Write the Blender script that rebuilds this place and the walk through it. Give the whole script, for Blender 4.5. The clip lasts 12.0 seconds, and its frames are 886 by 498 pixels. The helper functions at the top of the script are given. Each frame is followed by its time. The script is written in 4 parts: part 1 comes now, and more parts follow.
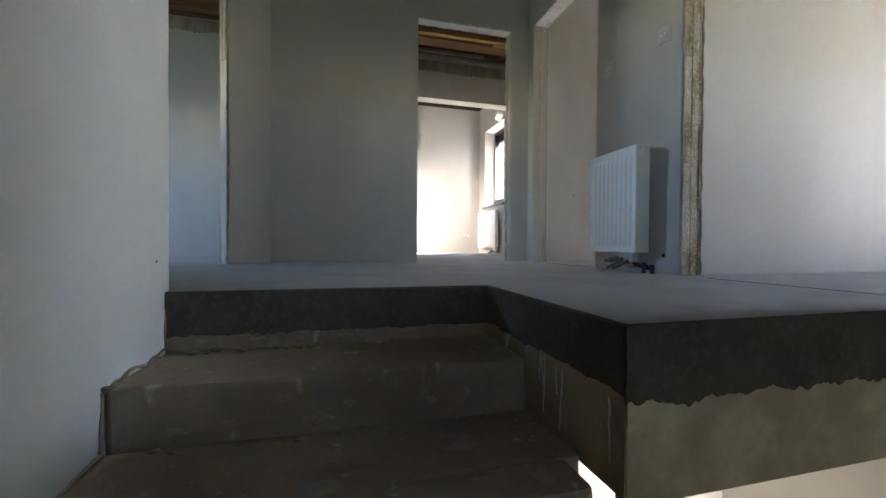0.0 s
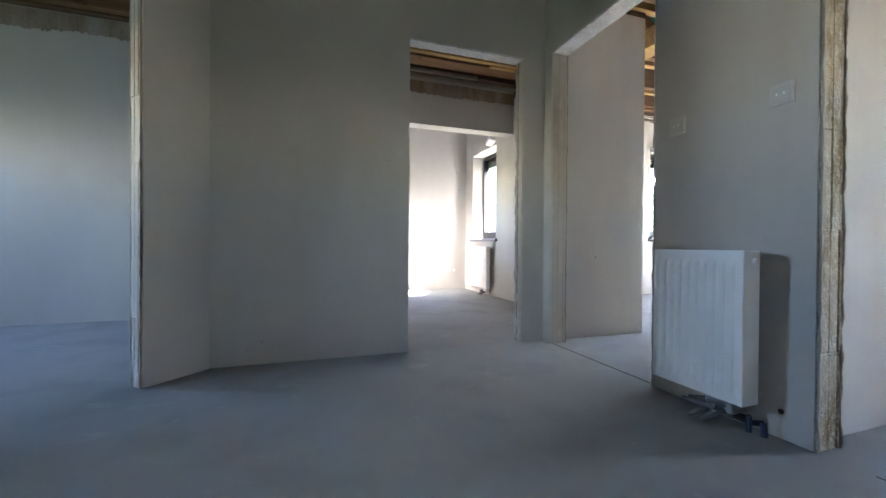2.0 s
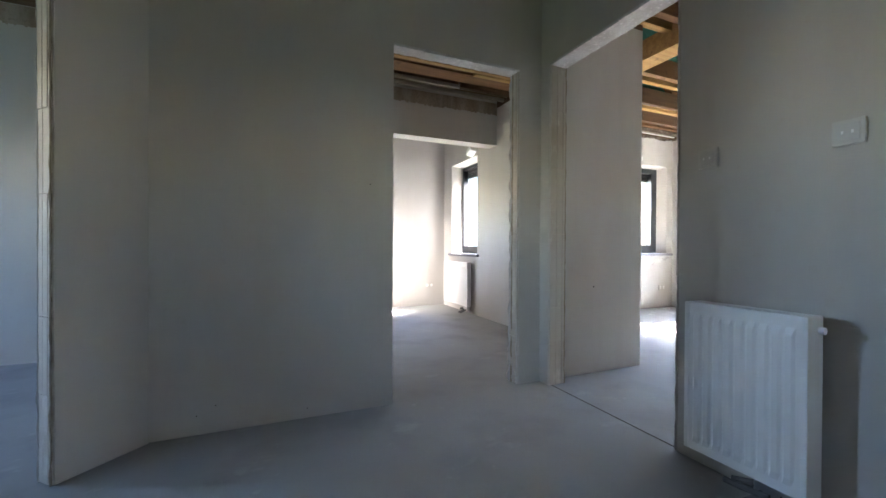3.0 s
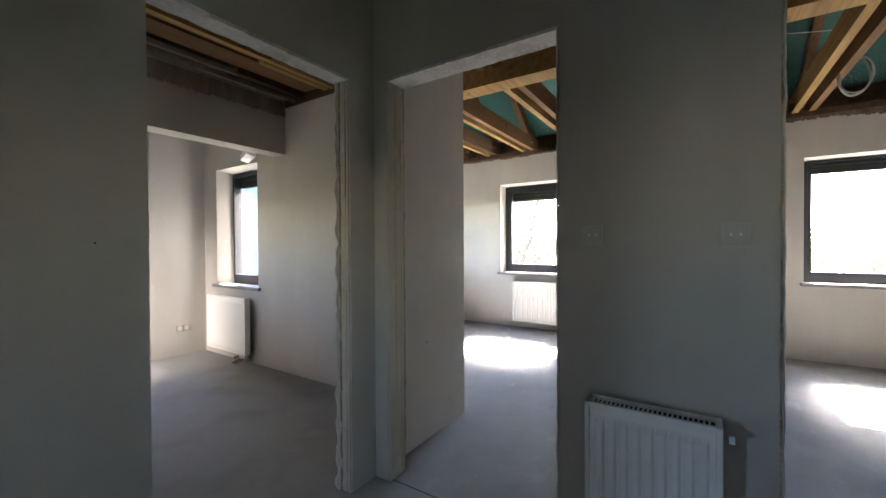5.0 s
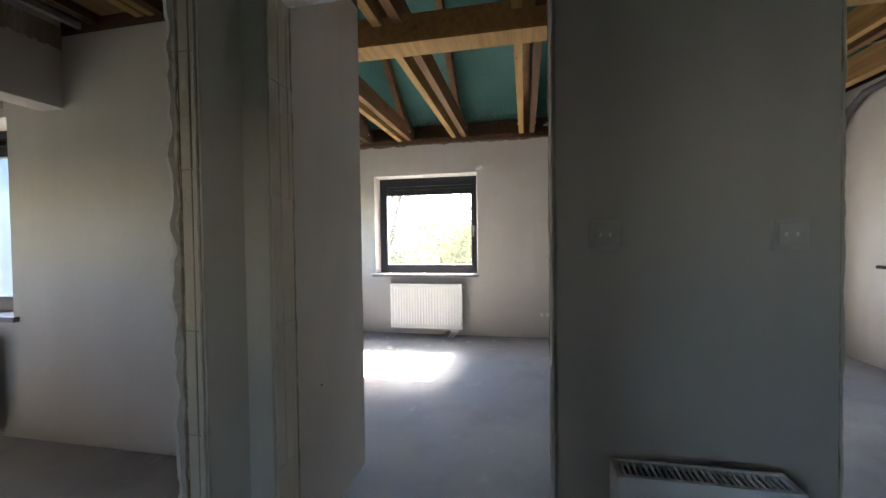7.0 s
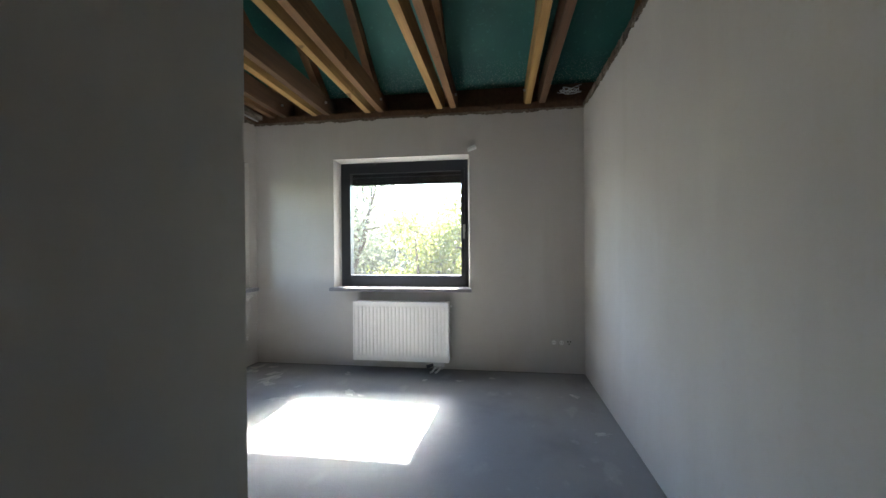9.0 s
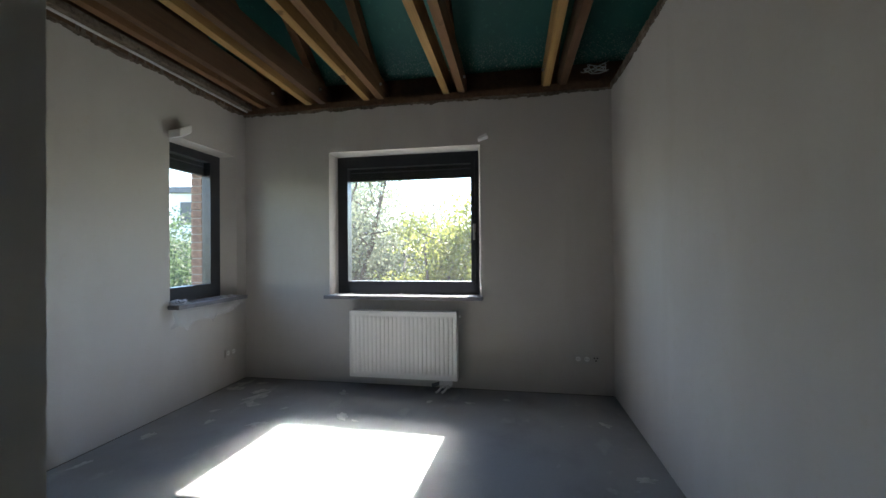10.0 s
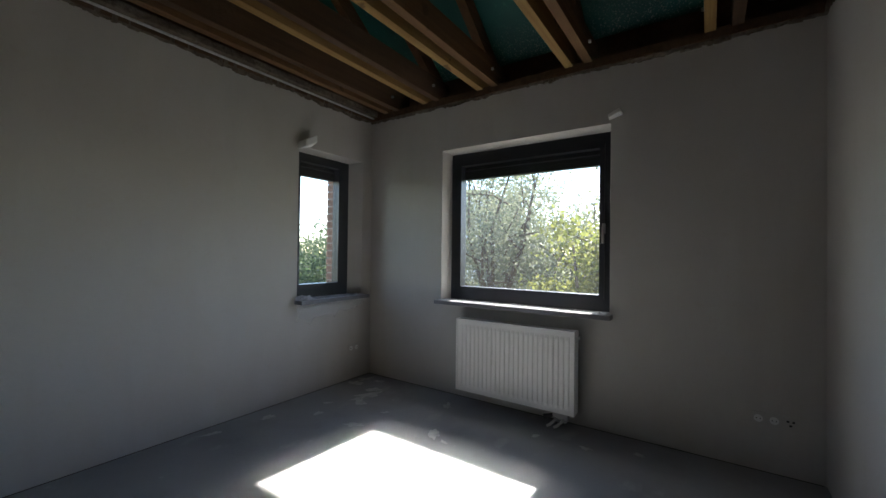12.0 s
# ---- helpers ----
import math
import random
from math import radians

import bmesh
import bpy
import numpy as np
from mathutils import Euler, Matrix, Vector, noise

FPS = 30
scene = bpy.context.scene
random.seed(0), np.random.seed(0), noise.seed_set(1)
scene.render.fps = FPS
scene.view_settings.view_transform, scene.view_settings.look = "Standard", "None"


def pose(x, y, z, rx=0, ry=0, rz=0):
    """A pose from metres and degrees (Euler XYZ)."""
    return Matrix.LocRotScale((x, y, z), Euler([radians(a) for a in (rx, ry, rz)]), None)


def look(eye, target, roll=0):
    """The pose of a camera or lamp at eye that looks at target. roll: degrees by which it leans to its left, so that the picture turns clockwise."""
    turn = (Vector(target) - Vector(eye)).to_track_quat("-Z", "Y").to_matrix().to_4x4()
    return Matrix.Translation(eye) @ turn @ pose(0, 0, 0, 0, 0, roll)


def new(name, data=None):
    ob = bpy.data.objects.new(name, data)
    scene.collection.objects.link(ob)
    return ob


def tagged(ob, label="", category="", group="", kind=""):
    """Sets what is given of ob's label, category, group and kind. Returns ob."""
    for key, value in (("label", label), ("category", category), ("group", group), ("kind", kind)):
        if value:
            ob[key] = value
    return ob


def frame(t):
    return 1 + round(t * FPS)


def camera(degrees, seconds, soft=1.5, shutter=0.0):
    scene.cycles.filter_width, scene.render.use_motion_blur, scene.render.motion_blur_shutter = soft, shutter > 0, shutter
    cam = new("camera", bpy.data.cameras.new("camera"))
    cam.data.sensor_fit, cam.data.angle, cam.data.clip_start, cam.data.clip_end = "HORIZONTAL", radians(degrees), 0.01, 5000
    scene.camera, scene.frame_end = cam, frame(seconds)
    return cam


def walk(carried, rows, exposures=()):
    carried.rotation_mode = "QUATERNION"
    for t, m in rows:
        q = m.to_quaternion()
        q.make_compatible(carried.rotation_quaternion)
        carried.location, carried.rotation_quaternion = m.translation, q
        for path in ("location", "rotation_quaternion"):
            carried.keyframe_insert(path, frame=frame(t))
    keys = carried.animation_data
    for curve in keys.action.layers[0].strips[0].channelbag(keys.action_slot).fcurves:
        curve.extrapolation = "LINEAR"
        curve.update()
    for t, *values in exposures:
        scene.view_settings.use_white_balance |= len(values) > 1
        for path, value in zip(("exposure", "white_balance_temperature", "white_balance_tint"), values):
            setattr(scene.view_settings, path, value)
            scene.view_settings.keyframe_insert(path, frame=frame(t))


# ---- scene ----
cam = camera(96.9, 12.0)
PATH = [
    (0, (0.27, 0.201, 0.152), (0.784, 2.134, 0.127), 0.4),
    (0.5, (0.279, 0.416, 0.303), (0.83, 2.338, 0.27), 0.5),
    (1, (0.286, 0.608, 0.447), (0.865, 2.522, 0.425), 0.5),
    (1.5, (0.265, 0.778, 0.579), (0.884, 2.68, 0.558), 0.5),
    (2, (0.287, 0.957, 0.702), (0.936, 2.849, 0.685), 0.4),
    (2.5, (0.287, 1.127, 0.795), (0.97, 3.006, 0.783), 0.5),
    (4.5, (0.328, 1.831, 1.209), (1.773, 3.213, 1.18), -0.5),
    (5, (0.385, 2.017, 1.24), (2.057, 3.114, 1.218), -0.3),
    (5.5, (0.407, 2.207, 1.268), (2.24, 3.007, 1.238), -0.4),
    (6, (0.443, 2.38, 1.263), (2.363, 2.941, 1.235), -0.6),
    (6.5, (0.582, 2.485, 1.264), (2.529, 2.938, 1.229), -0.8),
    (8.5, (1.721, 2.802, 1.256), (3.691, 3.143, 1.225), -0.4),
    (9, (2.031, 2.877, 1.231), (4.01, 3.164, 1.221), -0.4),
    (9.5, (2.251, 2.907, 1.227), (4.235, 3.158, 1.228), -0.3),
    (10, (2.485, 2.897, 1.207), (4.454, 3.247, 1.223), -0.5),
    (10.5, (2.661, 2.805, 1.191), (4.562, 3.426, 1.208), -0.3),
    (11, (2.831, 2.726, 1.2), (4.629, 3.602, 1.223), 0.1),
    (11.5, (2.93, 2.668, 1.208), (4.651, 3.687, 1.242), 0.5),
    (12, (3.021, 2.605, 1.228), (4.677, 3.727, 1.251), 0.7),
]
EXPOSURES = [(0, 6.05, 7000, 16), (1.5, 6.3, 6600, 16), (2.5, 6.25, 6600, 16), (4.5, 5.4, 7000, 17), (5.5, 4.98, 7050, 17), (6.5, 4.85, 7000, 17), (8.3, 4.45, 6650, 11),
             (9.0, 4.0, 6450, 10), (9.5, 3.45, 6400, 10), (10.5, 2.83, 6400, 10), (12, 2.4, 6450, 11)]
walk(cam, [(t, look(eye, target, roll)) for t, eye, target, roll in PATH], EXPOSURES)

# ---- world, sun, large lights ----
SUN_AZ, SUN_EL = radians(94.2), radians(44.4)
world = bpy.data.worlds.new("sky")
scene.world = world
world.use_nodes = True
wn = world.node_tree
sky = wn.nodes.new("ShaderNodeTexSky")
sky.sky_type, sky.sun_disc, sky.sun_elevation, sky.sun_rotation = "NISHITA", False, SUN_EL, SUN_AZ
sky.dust_density = 0.0
wn.nodes["Background"].inputs["Strength"].default_value = 0.15
wn.links.new(sky.outputs["Color"], wn.nodes["Background"].inputs["Color"])
sun_dir = Vector((math.sin(SUN_AZ) * math.cos(SUN_EL), math.cos(SUN_AZ) * math.cos(SUN_EL), math.sin(SUN_EL)))
sun = new("sun", bpy.data.lights.new("sun", "SUN"))
sun.data.energy, sun.data.angle, sun.data.color = 5.0, radians(0.5), (1.0, 0.95, 0.87)
sun.matrix_world = look(sun_dir * 40, (0, 0, 0))


def window_lamp(name, eye, target, sx, sy, power, colour, spread=160):
    """An area lamp in place of daylight, in an opening that the walk never shows."""
    lamp = new(name, bpy.data.lights.new(name, "AREA"))
    lamp.data.shape, lamp.data.size, lamp.data.size_y = "RECTANGLE", sx, sy
    lamp.data.energy, lamp.data.color, lamp.data.spread = power, colour, radians(spread)
    lamp.matrix_world = look(eye, target)
    return lamp


window_lamp("daylight_west", (-4.15, 4.85, 1.65), (-0.4, 4.0, 0.0), 0.6, 0.6, 0.14, (0.26, 0.53, 1.0), 70)
# Added fill in a second, unseen opening, brightening the side room's north wall.
window_lamp("fill_west_low", (-4.15, 2.3, 1.4), (-1.2, 4.9, 0.3), 0.6, 0.7, 0.05, (0.26, 0.53, 1.0), 80)
window_lamp("daylight_far", (-0.1, 6.1, 1.48), (1.35, 6.97, 0.7), 0.5, 0.6, 0.54, (1.0, 0.96, 0.92), 60)
window_lamp("daylight_lower", (2.63, -2.25, -1.4), (1.95, 2.6, -1.6), 0.46, 0.7, 0.6, (1.0, 0.95, 0.88), 36)

# Added fill from an assumed, unseen stair window, brightening north wall and steps.
window_lamp("fill_stair", (0.55, -2.16, 1.5), (0.75, 3.4, 0.55), 0.3, 0.4, 0.003, (1.0, 0.84, 0.78), 90)


# ---- materials ----
def material(name, base, rough=0.8, metal=0.0, spots=(), bump=0.0, bump_scale=60.0, spec=0.5):
    """A surface with variation at several scales. spots: (scale, low, high, colour, amount, stretch)."""
    m = bpy.data.materials.new(name)
    m.use_nodes = True
    nt = m.node_tree
    b = nt.nodes["Principled BSDF"]
    b.inputs["Base Color"].default_value = (*base, 1)
    b.inputs["Roughness"].default_value = rough
    b.inputs["Metallic"].default_value = metal
    b.inputs["Specular IOR Level"].default_value = spec
    tc = nt.nodes.new("ShaderNodeTexCoord")
    last = None
    for scale, lo, hi, colour, amount, stretch in spots:
        mp = nt.nodes.new("ShaderNodeMapping")
        mp.inputs["Scale"].default_value = stretch
        nt.links.new(tc.outputs["Object"], mp.inputs["Vector"])
        nz = nt.nodes.new("ShaderNodeTexNoise")
        nz.inputs["Scale"].default_value, nz.inputs["Detail"].default_value = scale, 6
        nt.links.new(mp.outputs[0], nz.inputs["Vector"])
        rg = nt.nodes.new("ShaderNodeMapRange")
        rg.inputs["From Min"].default_value, rg.inputs["From Max"].default_value = lo, hi
        rg.inputs["To Max"].default_value = amount
        nt.links.new(nz.outputs["Fac"], rg.inputs["Value"])
        mx = nt.nodes.new("ShaderNodeMix")
        mx.data_type = "RGBA"
        mx.inputs["A"].default_value = (*base, 1)
        mx.inputs["B"].default_value = (*colour, 1)
        nt.links.new(rg.outputs[0], mx.inputs["Factor"])
        if last:
            nt.links.new(last, mx.inputs["A"])
        last = mx.outputs["Result"]
    if last:
        nt.links.new(last, b.inputs["Base Color"])
    if bump:
        nz = nt.nodes.new("ShaderNodeTexNoise")
        nz.inputs["Scale"].default_value, nz.inputs["Detail"].default_value = bump_scale, 5
        nt.links.new(tc.outputs["Object"], nz.inputs["Vector"])
        bp = nt.nodes.new("ShaderNodeBump")
        bp.inputs["Strength"].default_value, bp.inputs["Distance"].default_value = bump, 0.01
        nt.links.new(nz.outputs["Fac"], bp.inputs["Height"])
        nt.links.new(bp.outputs[0], b.inputs["Normal"])
    return m


ONE = (1, 1, 1)
PLASTER = material("plaster", (0.535, 0.515, 0.485), 0.9, spots=(
    (0.9, 0.35, 0.7, (0.46, 0.44, 0.41), 0.6, ONE), (3.0, 0.5, 0.75, (0.585, 0.57, 0.54), 0.5, (1, 1, 0.4)),
    (1.8, 0.55, 0.75, (0.465, 0.44, 0.405), 0.4, (3, 3, 0.3)), (22, 0.62, 0.72, (0.50, 0.46, 0.40), 0.35, ONE)), bump=0.06, bump_scale=28, spec=0.25)
RAW_PLASTER = material("raw_plaster", (0.27, 0.215, 0.165), 0.95, spots=(
    (9, 0.4, 0.65, (0.42, 0.37, 0.31), 0.8, (1, 1, 0.3)), (40, 0.5, 0.7, (0.20, 0.16, 0.12), 0.5, ONE)), bump=0.35, bump_scale=70, spec=0.2)
BEAD = material("corner_bead", (0.50, 0.455, 0.39), 0.85, spots=(
    (7, 0.5, 0.7, (0.38, 0.33, 0.27), 0.5, (1, 1, 0.3)), (18, 0.6, 0.72, (0.64, 0.61, 0.56), 0.5, (1, 1, 0.5))), bump=0.25, bump_scale=60, spec=0.25)
LINTEL = material("lintel_concrete", (0.60, 0.60, 0.60), 0.9, spots=(
    (7, 0.45, 0.62, (0.42, 0.41, 0.40), 0.7, ONE), (50, 0.55, 0.7, (0.75, 0.75, 0.75), 0.7, ONE)), bump=0.5, bump_scale=60, spec=0.2)
SCREED = material("screed", (0.265, 0.27, 0.275), 0.78, spots=(
    (0.7, 0.35, 0.7, (0.34, 0.34, 0.337), 0.8, ONE), (2.6, 0.5, 0.72, (0.205, 0.205, 0.205), 0.6, ONE),
    (4.5, 0.63, 0.69, (0.36, 0.36, 0.35), 0.6, (0.6, 1, 1)), (11.0, 0.66, 0.74, (0.42, 0.42, 0.41), 0.35, ONE), (60, 0.5, 0.75, (0.27, 0.27, 0.27), 0.5, ONE)), bump=0.1, bump_scale=90, spec=0.15)
STAIR = material("stair_concrete", (0.33, 0.25, 0.165), 0.85, spots=(
    (2.2, 0.4, 0.65, (0.19, 0.135, 0.085), 0.8, ONE), (6.5, 0.62, 0.70, (0.34, 0.29, 0.24), 0.8, (1, 1, 0.5)),
    (17, 0.64, 0.70, (0.50, 0.46, 0.40), 0.8, (1, 1, 0.35)), (45, 0.45, 0.7, (0.25, 0.21, 0.17), 0.6, ONE)), bump=0.5, bump_scale=40, spec=0.2)
BASE_RENDER = material("base_render", (0.45, 0.375, 0.285), 0.9, spots=(
    (2.6, 0.48, 0.56, (0.30, 0.235, 0.165), 0.75, (1, 1, 1.3)), (9, 0.5, 0.7, (0.53, 0.46, 0.37), 0.5, ONE), (45, 0.5, 0.7, (0.34, 0.28, 0.20), 0.5, ONE)), bump=0.25, bump_scale=50, spec=0.2)
SCREED_EDGE = material("screed_edge", (0.082, 0.072, 0.062), 0.9, spots=(
    (6, 0.4, 0.65, (0.058, 0.05, 0.042), 0.8, ONE), (50, 0.5, 0.7, (0.11, 0.098, 0.086), 0.6, ONE)), bump=0.3, bump_scale=60, spec=0.2)


def wood(name, base, dark):
    return material(name, base, 0.75, spots=((5, 0.35, 0.7, dark, 0.85, (0.3, 5, 5)), (30, 0.5, 0.7, dark, 0.5, (0.12, 4, 4)),
                                            (6, 0.66, 0.7, (0.08, 0.045, 0.02), 0.7, ONE)), bump=0.2, bump_scale=50, spec=0.25)


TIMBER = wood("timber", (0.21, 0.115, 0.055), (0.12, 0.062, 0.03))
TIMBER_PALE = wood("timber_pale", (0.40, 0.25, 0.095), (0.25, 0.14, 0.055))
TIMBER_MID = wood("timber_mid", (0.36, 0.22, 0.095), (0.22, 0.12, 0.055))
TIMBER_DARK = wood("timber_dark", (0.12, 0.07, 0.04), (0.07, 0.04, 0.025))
MEMBRANE = material("roof_membrane", (0.010, 0.115, 0.095), 0.6, spots=((2.5, 0.4, 0.7, (0.008, 0.08, 0.07), 0.7, ONE), (30, 0.6, 0.7, (0.05, 0.22, 0.19), 0.4, ONE)), bump=0.3, bump_scale=9)
_n = MEMBRANE.node_tree
_b = _n.nodes["Principled BSDF"]
_old = _b.inputs["Base Color"].links[0].from_socket
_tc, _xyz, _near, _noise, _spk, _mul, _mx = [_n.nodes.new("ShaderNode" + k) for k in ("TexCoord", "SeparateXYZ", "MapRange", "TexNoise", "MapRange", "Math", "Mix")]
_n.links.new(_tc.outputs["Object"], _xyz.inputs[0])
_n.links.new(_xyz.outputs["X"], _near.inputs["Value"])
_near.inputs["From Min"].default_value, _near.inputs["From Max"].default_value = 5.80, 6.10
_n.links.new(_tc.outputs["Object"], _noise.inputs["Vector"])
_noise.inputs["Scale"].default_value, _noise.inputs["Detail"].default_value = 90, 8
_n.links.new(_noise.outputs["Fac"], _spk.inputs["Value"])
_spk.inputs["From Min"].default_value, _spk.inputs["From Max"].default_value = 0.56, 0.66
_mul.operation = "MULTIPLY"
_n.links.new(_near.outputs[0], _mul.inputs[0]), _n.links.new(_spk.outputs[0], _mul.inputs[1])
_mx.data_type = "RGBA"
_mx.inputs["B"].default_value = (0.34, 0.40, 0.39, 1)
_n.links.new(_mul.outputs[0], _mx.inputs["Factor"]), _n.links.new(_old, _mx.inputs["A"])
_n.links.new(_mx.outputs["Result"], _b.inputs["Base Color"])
ANTHRACITE = material("anthracite_frame", (0.022, 0.025, 0.032), 0.38, spots=((30, 0.5, 0.75, (0.035, 0.037, 0.042), 0.5, ONE),), spec=0.5)
BLIND = material("blind_box", (0.03, 0.03, 0.034), 0.6, spots=((12, 0.4, 0.7, (0.045, 0.043, 0.043), 0.7, ONE),))
ENAMEL = material("white_enamel", (0.86, 0.86, 0.85), 0.28, spots=((3, 0.5, 0.8, (0.80, 0.80, 0.78), 0.5, ONE),))
WHITE_PLASTIC = material("white_plastic", (0.76, 0.76, 0.74), 0.45, spots=((20, 0.5, 0.8, (0.68, 0.67, 0.64), 0.5, ONE),))
CHROME = material("brushed_metal", (0.6, 0.6, 0.6), 0.3, 1.0, spots=((30, 0.5, 0.8, (0.45, 0.45, 0.45), 0.5, ONE),))
DARK_GAP = material("dark_slots", (0.03, 0.03, 0.03), 0.8, spots=((30, 0.5, 0.8, (0.05, 0.05, 0.05), 0.5, ONE),))
SILL = material("window_sill_stone", (0.17, 0.17, 0.19), 0.5, spots=((6, 0.4, 0.7, (0.25, 0.25, 0.27), 0.8, (1, 4, 1)), (50, 0.5, 0.7, (0.12, 0.12, 0.14), 0.5, ONE)), bump=0.1)
PIPE_GREY = material("grey_insulation", (0.10, 0.10, 0.11), 0.7, spots=((12, 0.4, 0.7, (0.14, 0.14, 0.15), 0.6, ONE),), bump=0.3, bump_scale=40)
FOIL = material("protective_foil", (0.42, 0.43, 0.46), 0.25, spots=((20, 0.4, 0.7, (0.8, 0.8, 0.82), 0.8, ONE),), bump=0.5, bump_scale=40)
RUST = material("raw_chase", (0.13, 0.06, 0.04), 0.9, spots=((25, 0.4, 0.7, (0.10, 0.05, 0.035), 0.8, ONE),), bump=0.6)
BRICK = material("red_brick", (0.31, 0.20, 0.145), 0.9, spots=((20, 0.4, 0.7, (0.16, 0.10, 0.075), 0.8, ONE),), bump=0.4)
MORTAR = material("mortar", (0.40, 0.37, 0.33), 0.95, spots=((30, 0.4, 0.7, (0.3, 0.28, 0.25), 0.8, ONE),), bump=0.4)
CABLE = material("white_cable", (0.40, 0.40, 0.40), 0.5, spots=((30, 0.5, 0.8, (0.4, 0.4, 0.4), 0.5, ONE),))
BARK = material("bark", (0.09, 0.07, 0.05), 0.95, spots=((20, 0.4, 0.7, (0.05, 0.04, 0.03), 0.8, (1, 1, 0.2)),), bump=0.6)
FACADE = material("pale_facade", (0.60, 0.62, 0.64), 0.9, spots=((2, 0.4, 0.7, (0.5, 0.52, 0.55), 0.6, ONE),), bump=0.1)
FACADE_GREY = material("slate_facade", (0.085, 0.10, 0.12), 0.9, spots=((2, 0.4, 0.7, (0.06, 0.07, 0.085), 0.6, ONE),), bump=0.1)
ROOF_TILE = material("roof_tile", (0.16, 0.08, 0.06), 0.85, spots=((3, 0.4, 0.7, (0.11, 0.06, 0.05), 0.8, ONE),), bump=0.3)
GRASS = material("meadow", (0.06, 0.09, 0.025), 0.95, spots=((0.6, 0.4, 0.65, (0.09, 0.10, 0.03), 0.8, ONE), (9, 0.45, 0.7, (0.03, 0.055, 0.015), 0.7, ONE)), bump=0.6)


def leaf_material(name, base, other):
    m = material(name, base, 0.6)
    nt = m.node_tree
    b = nt.nodes["Principled BSDF"]
    geo, mx = nt.nodes.new("ShaderNodeNewGeometry"), nt.nodes.new("ShaderNodeMix")
    mx.data_type = "RGBA"
    mx.inputs["A"].default_value, mx.inputs["B"].default_value = (*base, 1), (*other, 1)
    nt.links.new(geo.outputs["Random Per Island"], mx.inputs["Factor"])
    nt.links.new(mx.outputs["Result"], b.inputs["Base Color"])
    tr, add = nt.nodes.new("ShaderNodeBsdfTranslucent"), nt.nodes.new("ShaderNodeMixShader")
    nt.links.new(mx.outputs["Result"], tr.inputs["Color"])
    add.inputs[0].default_value = 0.58
    nt.links.new(b.outputs[0], add.inputs[1])
    nt.links.new(tr.outputs[0], add.inputs[2])
    nt.links.new(add.outputs[0], nt.nodes["Material Output"].inputs["Surface"])
    return m


LEAF = leaf_material("leaf_green", (0.125, 0.15, 0.095), (0.23, 0.24, 0.16))
LEAF_YELLOW = leaf_material("leaf_yellow_green", (0.125, 0.15, 0.035), (0.22, 0.22, 0.07))
LEAF_DARK = leaf_material("leaf_dark", (0.05, 0.08, 0.04), (0.10, 0.13, 0.065))

GLASS = bpy.data.materials.new("window_glass")
GLASS.use_nodes = True
_g = GLASS.node_tree.nodes["Principled BSDF"]
_g.inputs["Transmission Weight"].default_value, _g.inputs["Roughness"].default_value, _g.inputs["IOR"].default_value = 1.0, 0.0, 1.05
_g.inputs["Base Color"].default_value = (0.96, 0.98, 0.98, 1)
# haze over the view, painted as a faint bluish-white translucent veil in the panes
_haze, _mix = GLASS.node_tree.nodes.new("ShaderNodeBsdfTranslucent"), GLASS.node_tree.nodes.new("ShaderNodeMixShader")
_haze.inputs["Color"].default_value, _mix.inputs[0].default_value = (0.78, 0.78, 0.82, 1), 0.007
GLASS.node_tree.links.new(_g.outputs[0], _mix.inputs[1])
GLASS.node_tree.links.new(_haze.outputs[0], _mix.inputs[2])
GLASS.node_tree.links.new(_mix.outputs[0], GLASS.node_tree.nodes["Material Output"].inputs["Surface"])


# ---- mesh helpers ----
def add_box(bm, x0, x1, y0, y1, z0, z1):
    v = [bm.verts.new((x, y, z)) for x in (x0, x1) for y in (y0, y1) for z in (z0, z1)]
    for f in ((0, 1, 3, 2), (4, 6, 7, 5), (0, 4, 5, 1), (2, 3, 7, 6), (0, 2, 6, 4), (1, 5, 7, 3)):
        bm.faces.new([v[i] for i in f])
    return v


def box_bm(*spans, bevel=0.0):
    bm = bmesh.new()
    add_box(bm, *spans)
    if bevel:
        bmesh.ops.bevel(bm, geom=bm.edges[:], offset=bevel, segments=2, affect="EDGES", profile=0.6)
    return bm


def tube_bm(points, radius, sides=10, bm=None):
    """A round bar along a line of points."""
    bm = bm or bmesh.new()
    pts = [Vector(p) for p in points]
    rings = []
    for i, p in enumerate(pts):
        d = (pts[min(i + 1, len(pts) - 1)] - pts[max(i - 1, 0)]).normalized()
        side = d.cross(Vector((0, 0, 1)) if abs(d.z) < 0.9 else Vector((1, 0, 0))).normalized()
        up = side.cross(d)
        r = radius[i] if isinstance(radius, (list, tuple)) else radius
        rings.append([bm.verts.new(p + (side * math.cos(a) + up * math.sin(a)) * r) for a in [k * math.tau / sides for k in range(sides)]])
    for a, b in zip(rings, rings[1:]):
        for k in range(sides):
            bm.faces.new((a[k], a[(k + 1) % sides], b[(k + 1) % sides], b[k]))
    bm.faces.new(rings[0][::-1])
    bm.faces.new(rings[-1])
    return bm


def mesh_of(name, bm, mat, smooth=False):
    bmesh.ops.recalc_face_normals(bm, faces=bm.faces[:])
    me = bpy.data.meshes.new(name)
    bm.to_mesh(me)
    bm.free()
    for m in mat if isinstance(mat, (list, tuple)) else (mat,):
        me.materials.append(m)
    if smooth:
        for p in me.polygons:
            p.use_smooth = True
    return me


def part(name, bm, mat, parent=None, label="", smooth=False):
    ob = new(name, mesh_of(name, bm, mat, smooth))
    ob.parent = parent
    return tagged(ob, label)


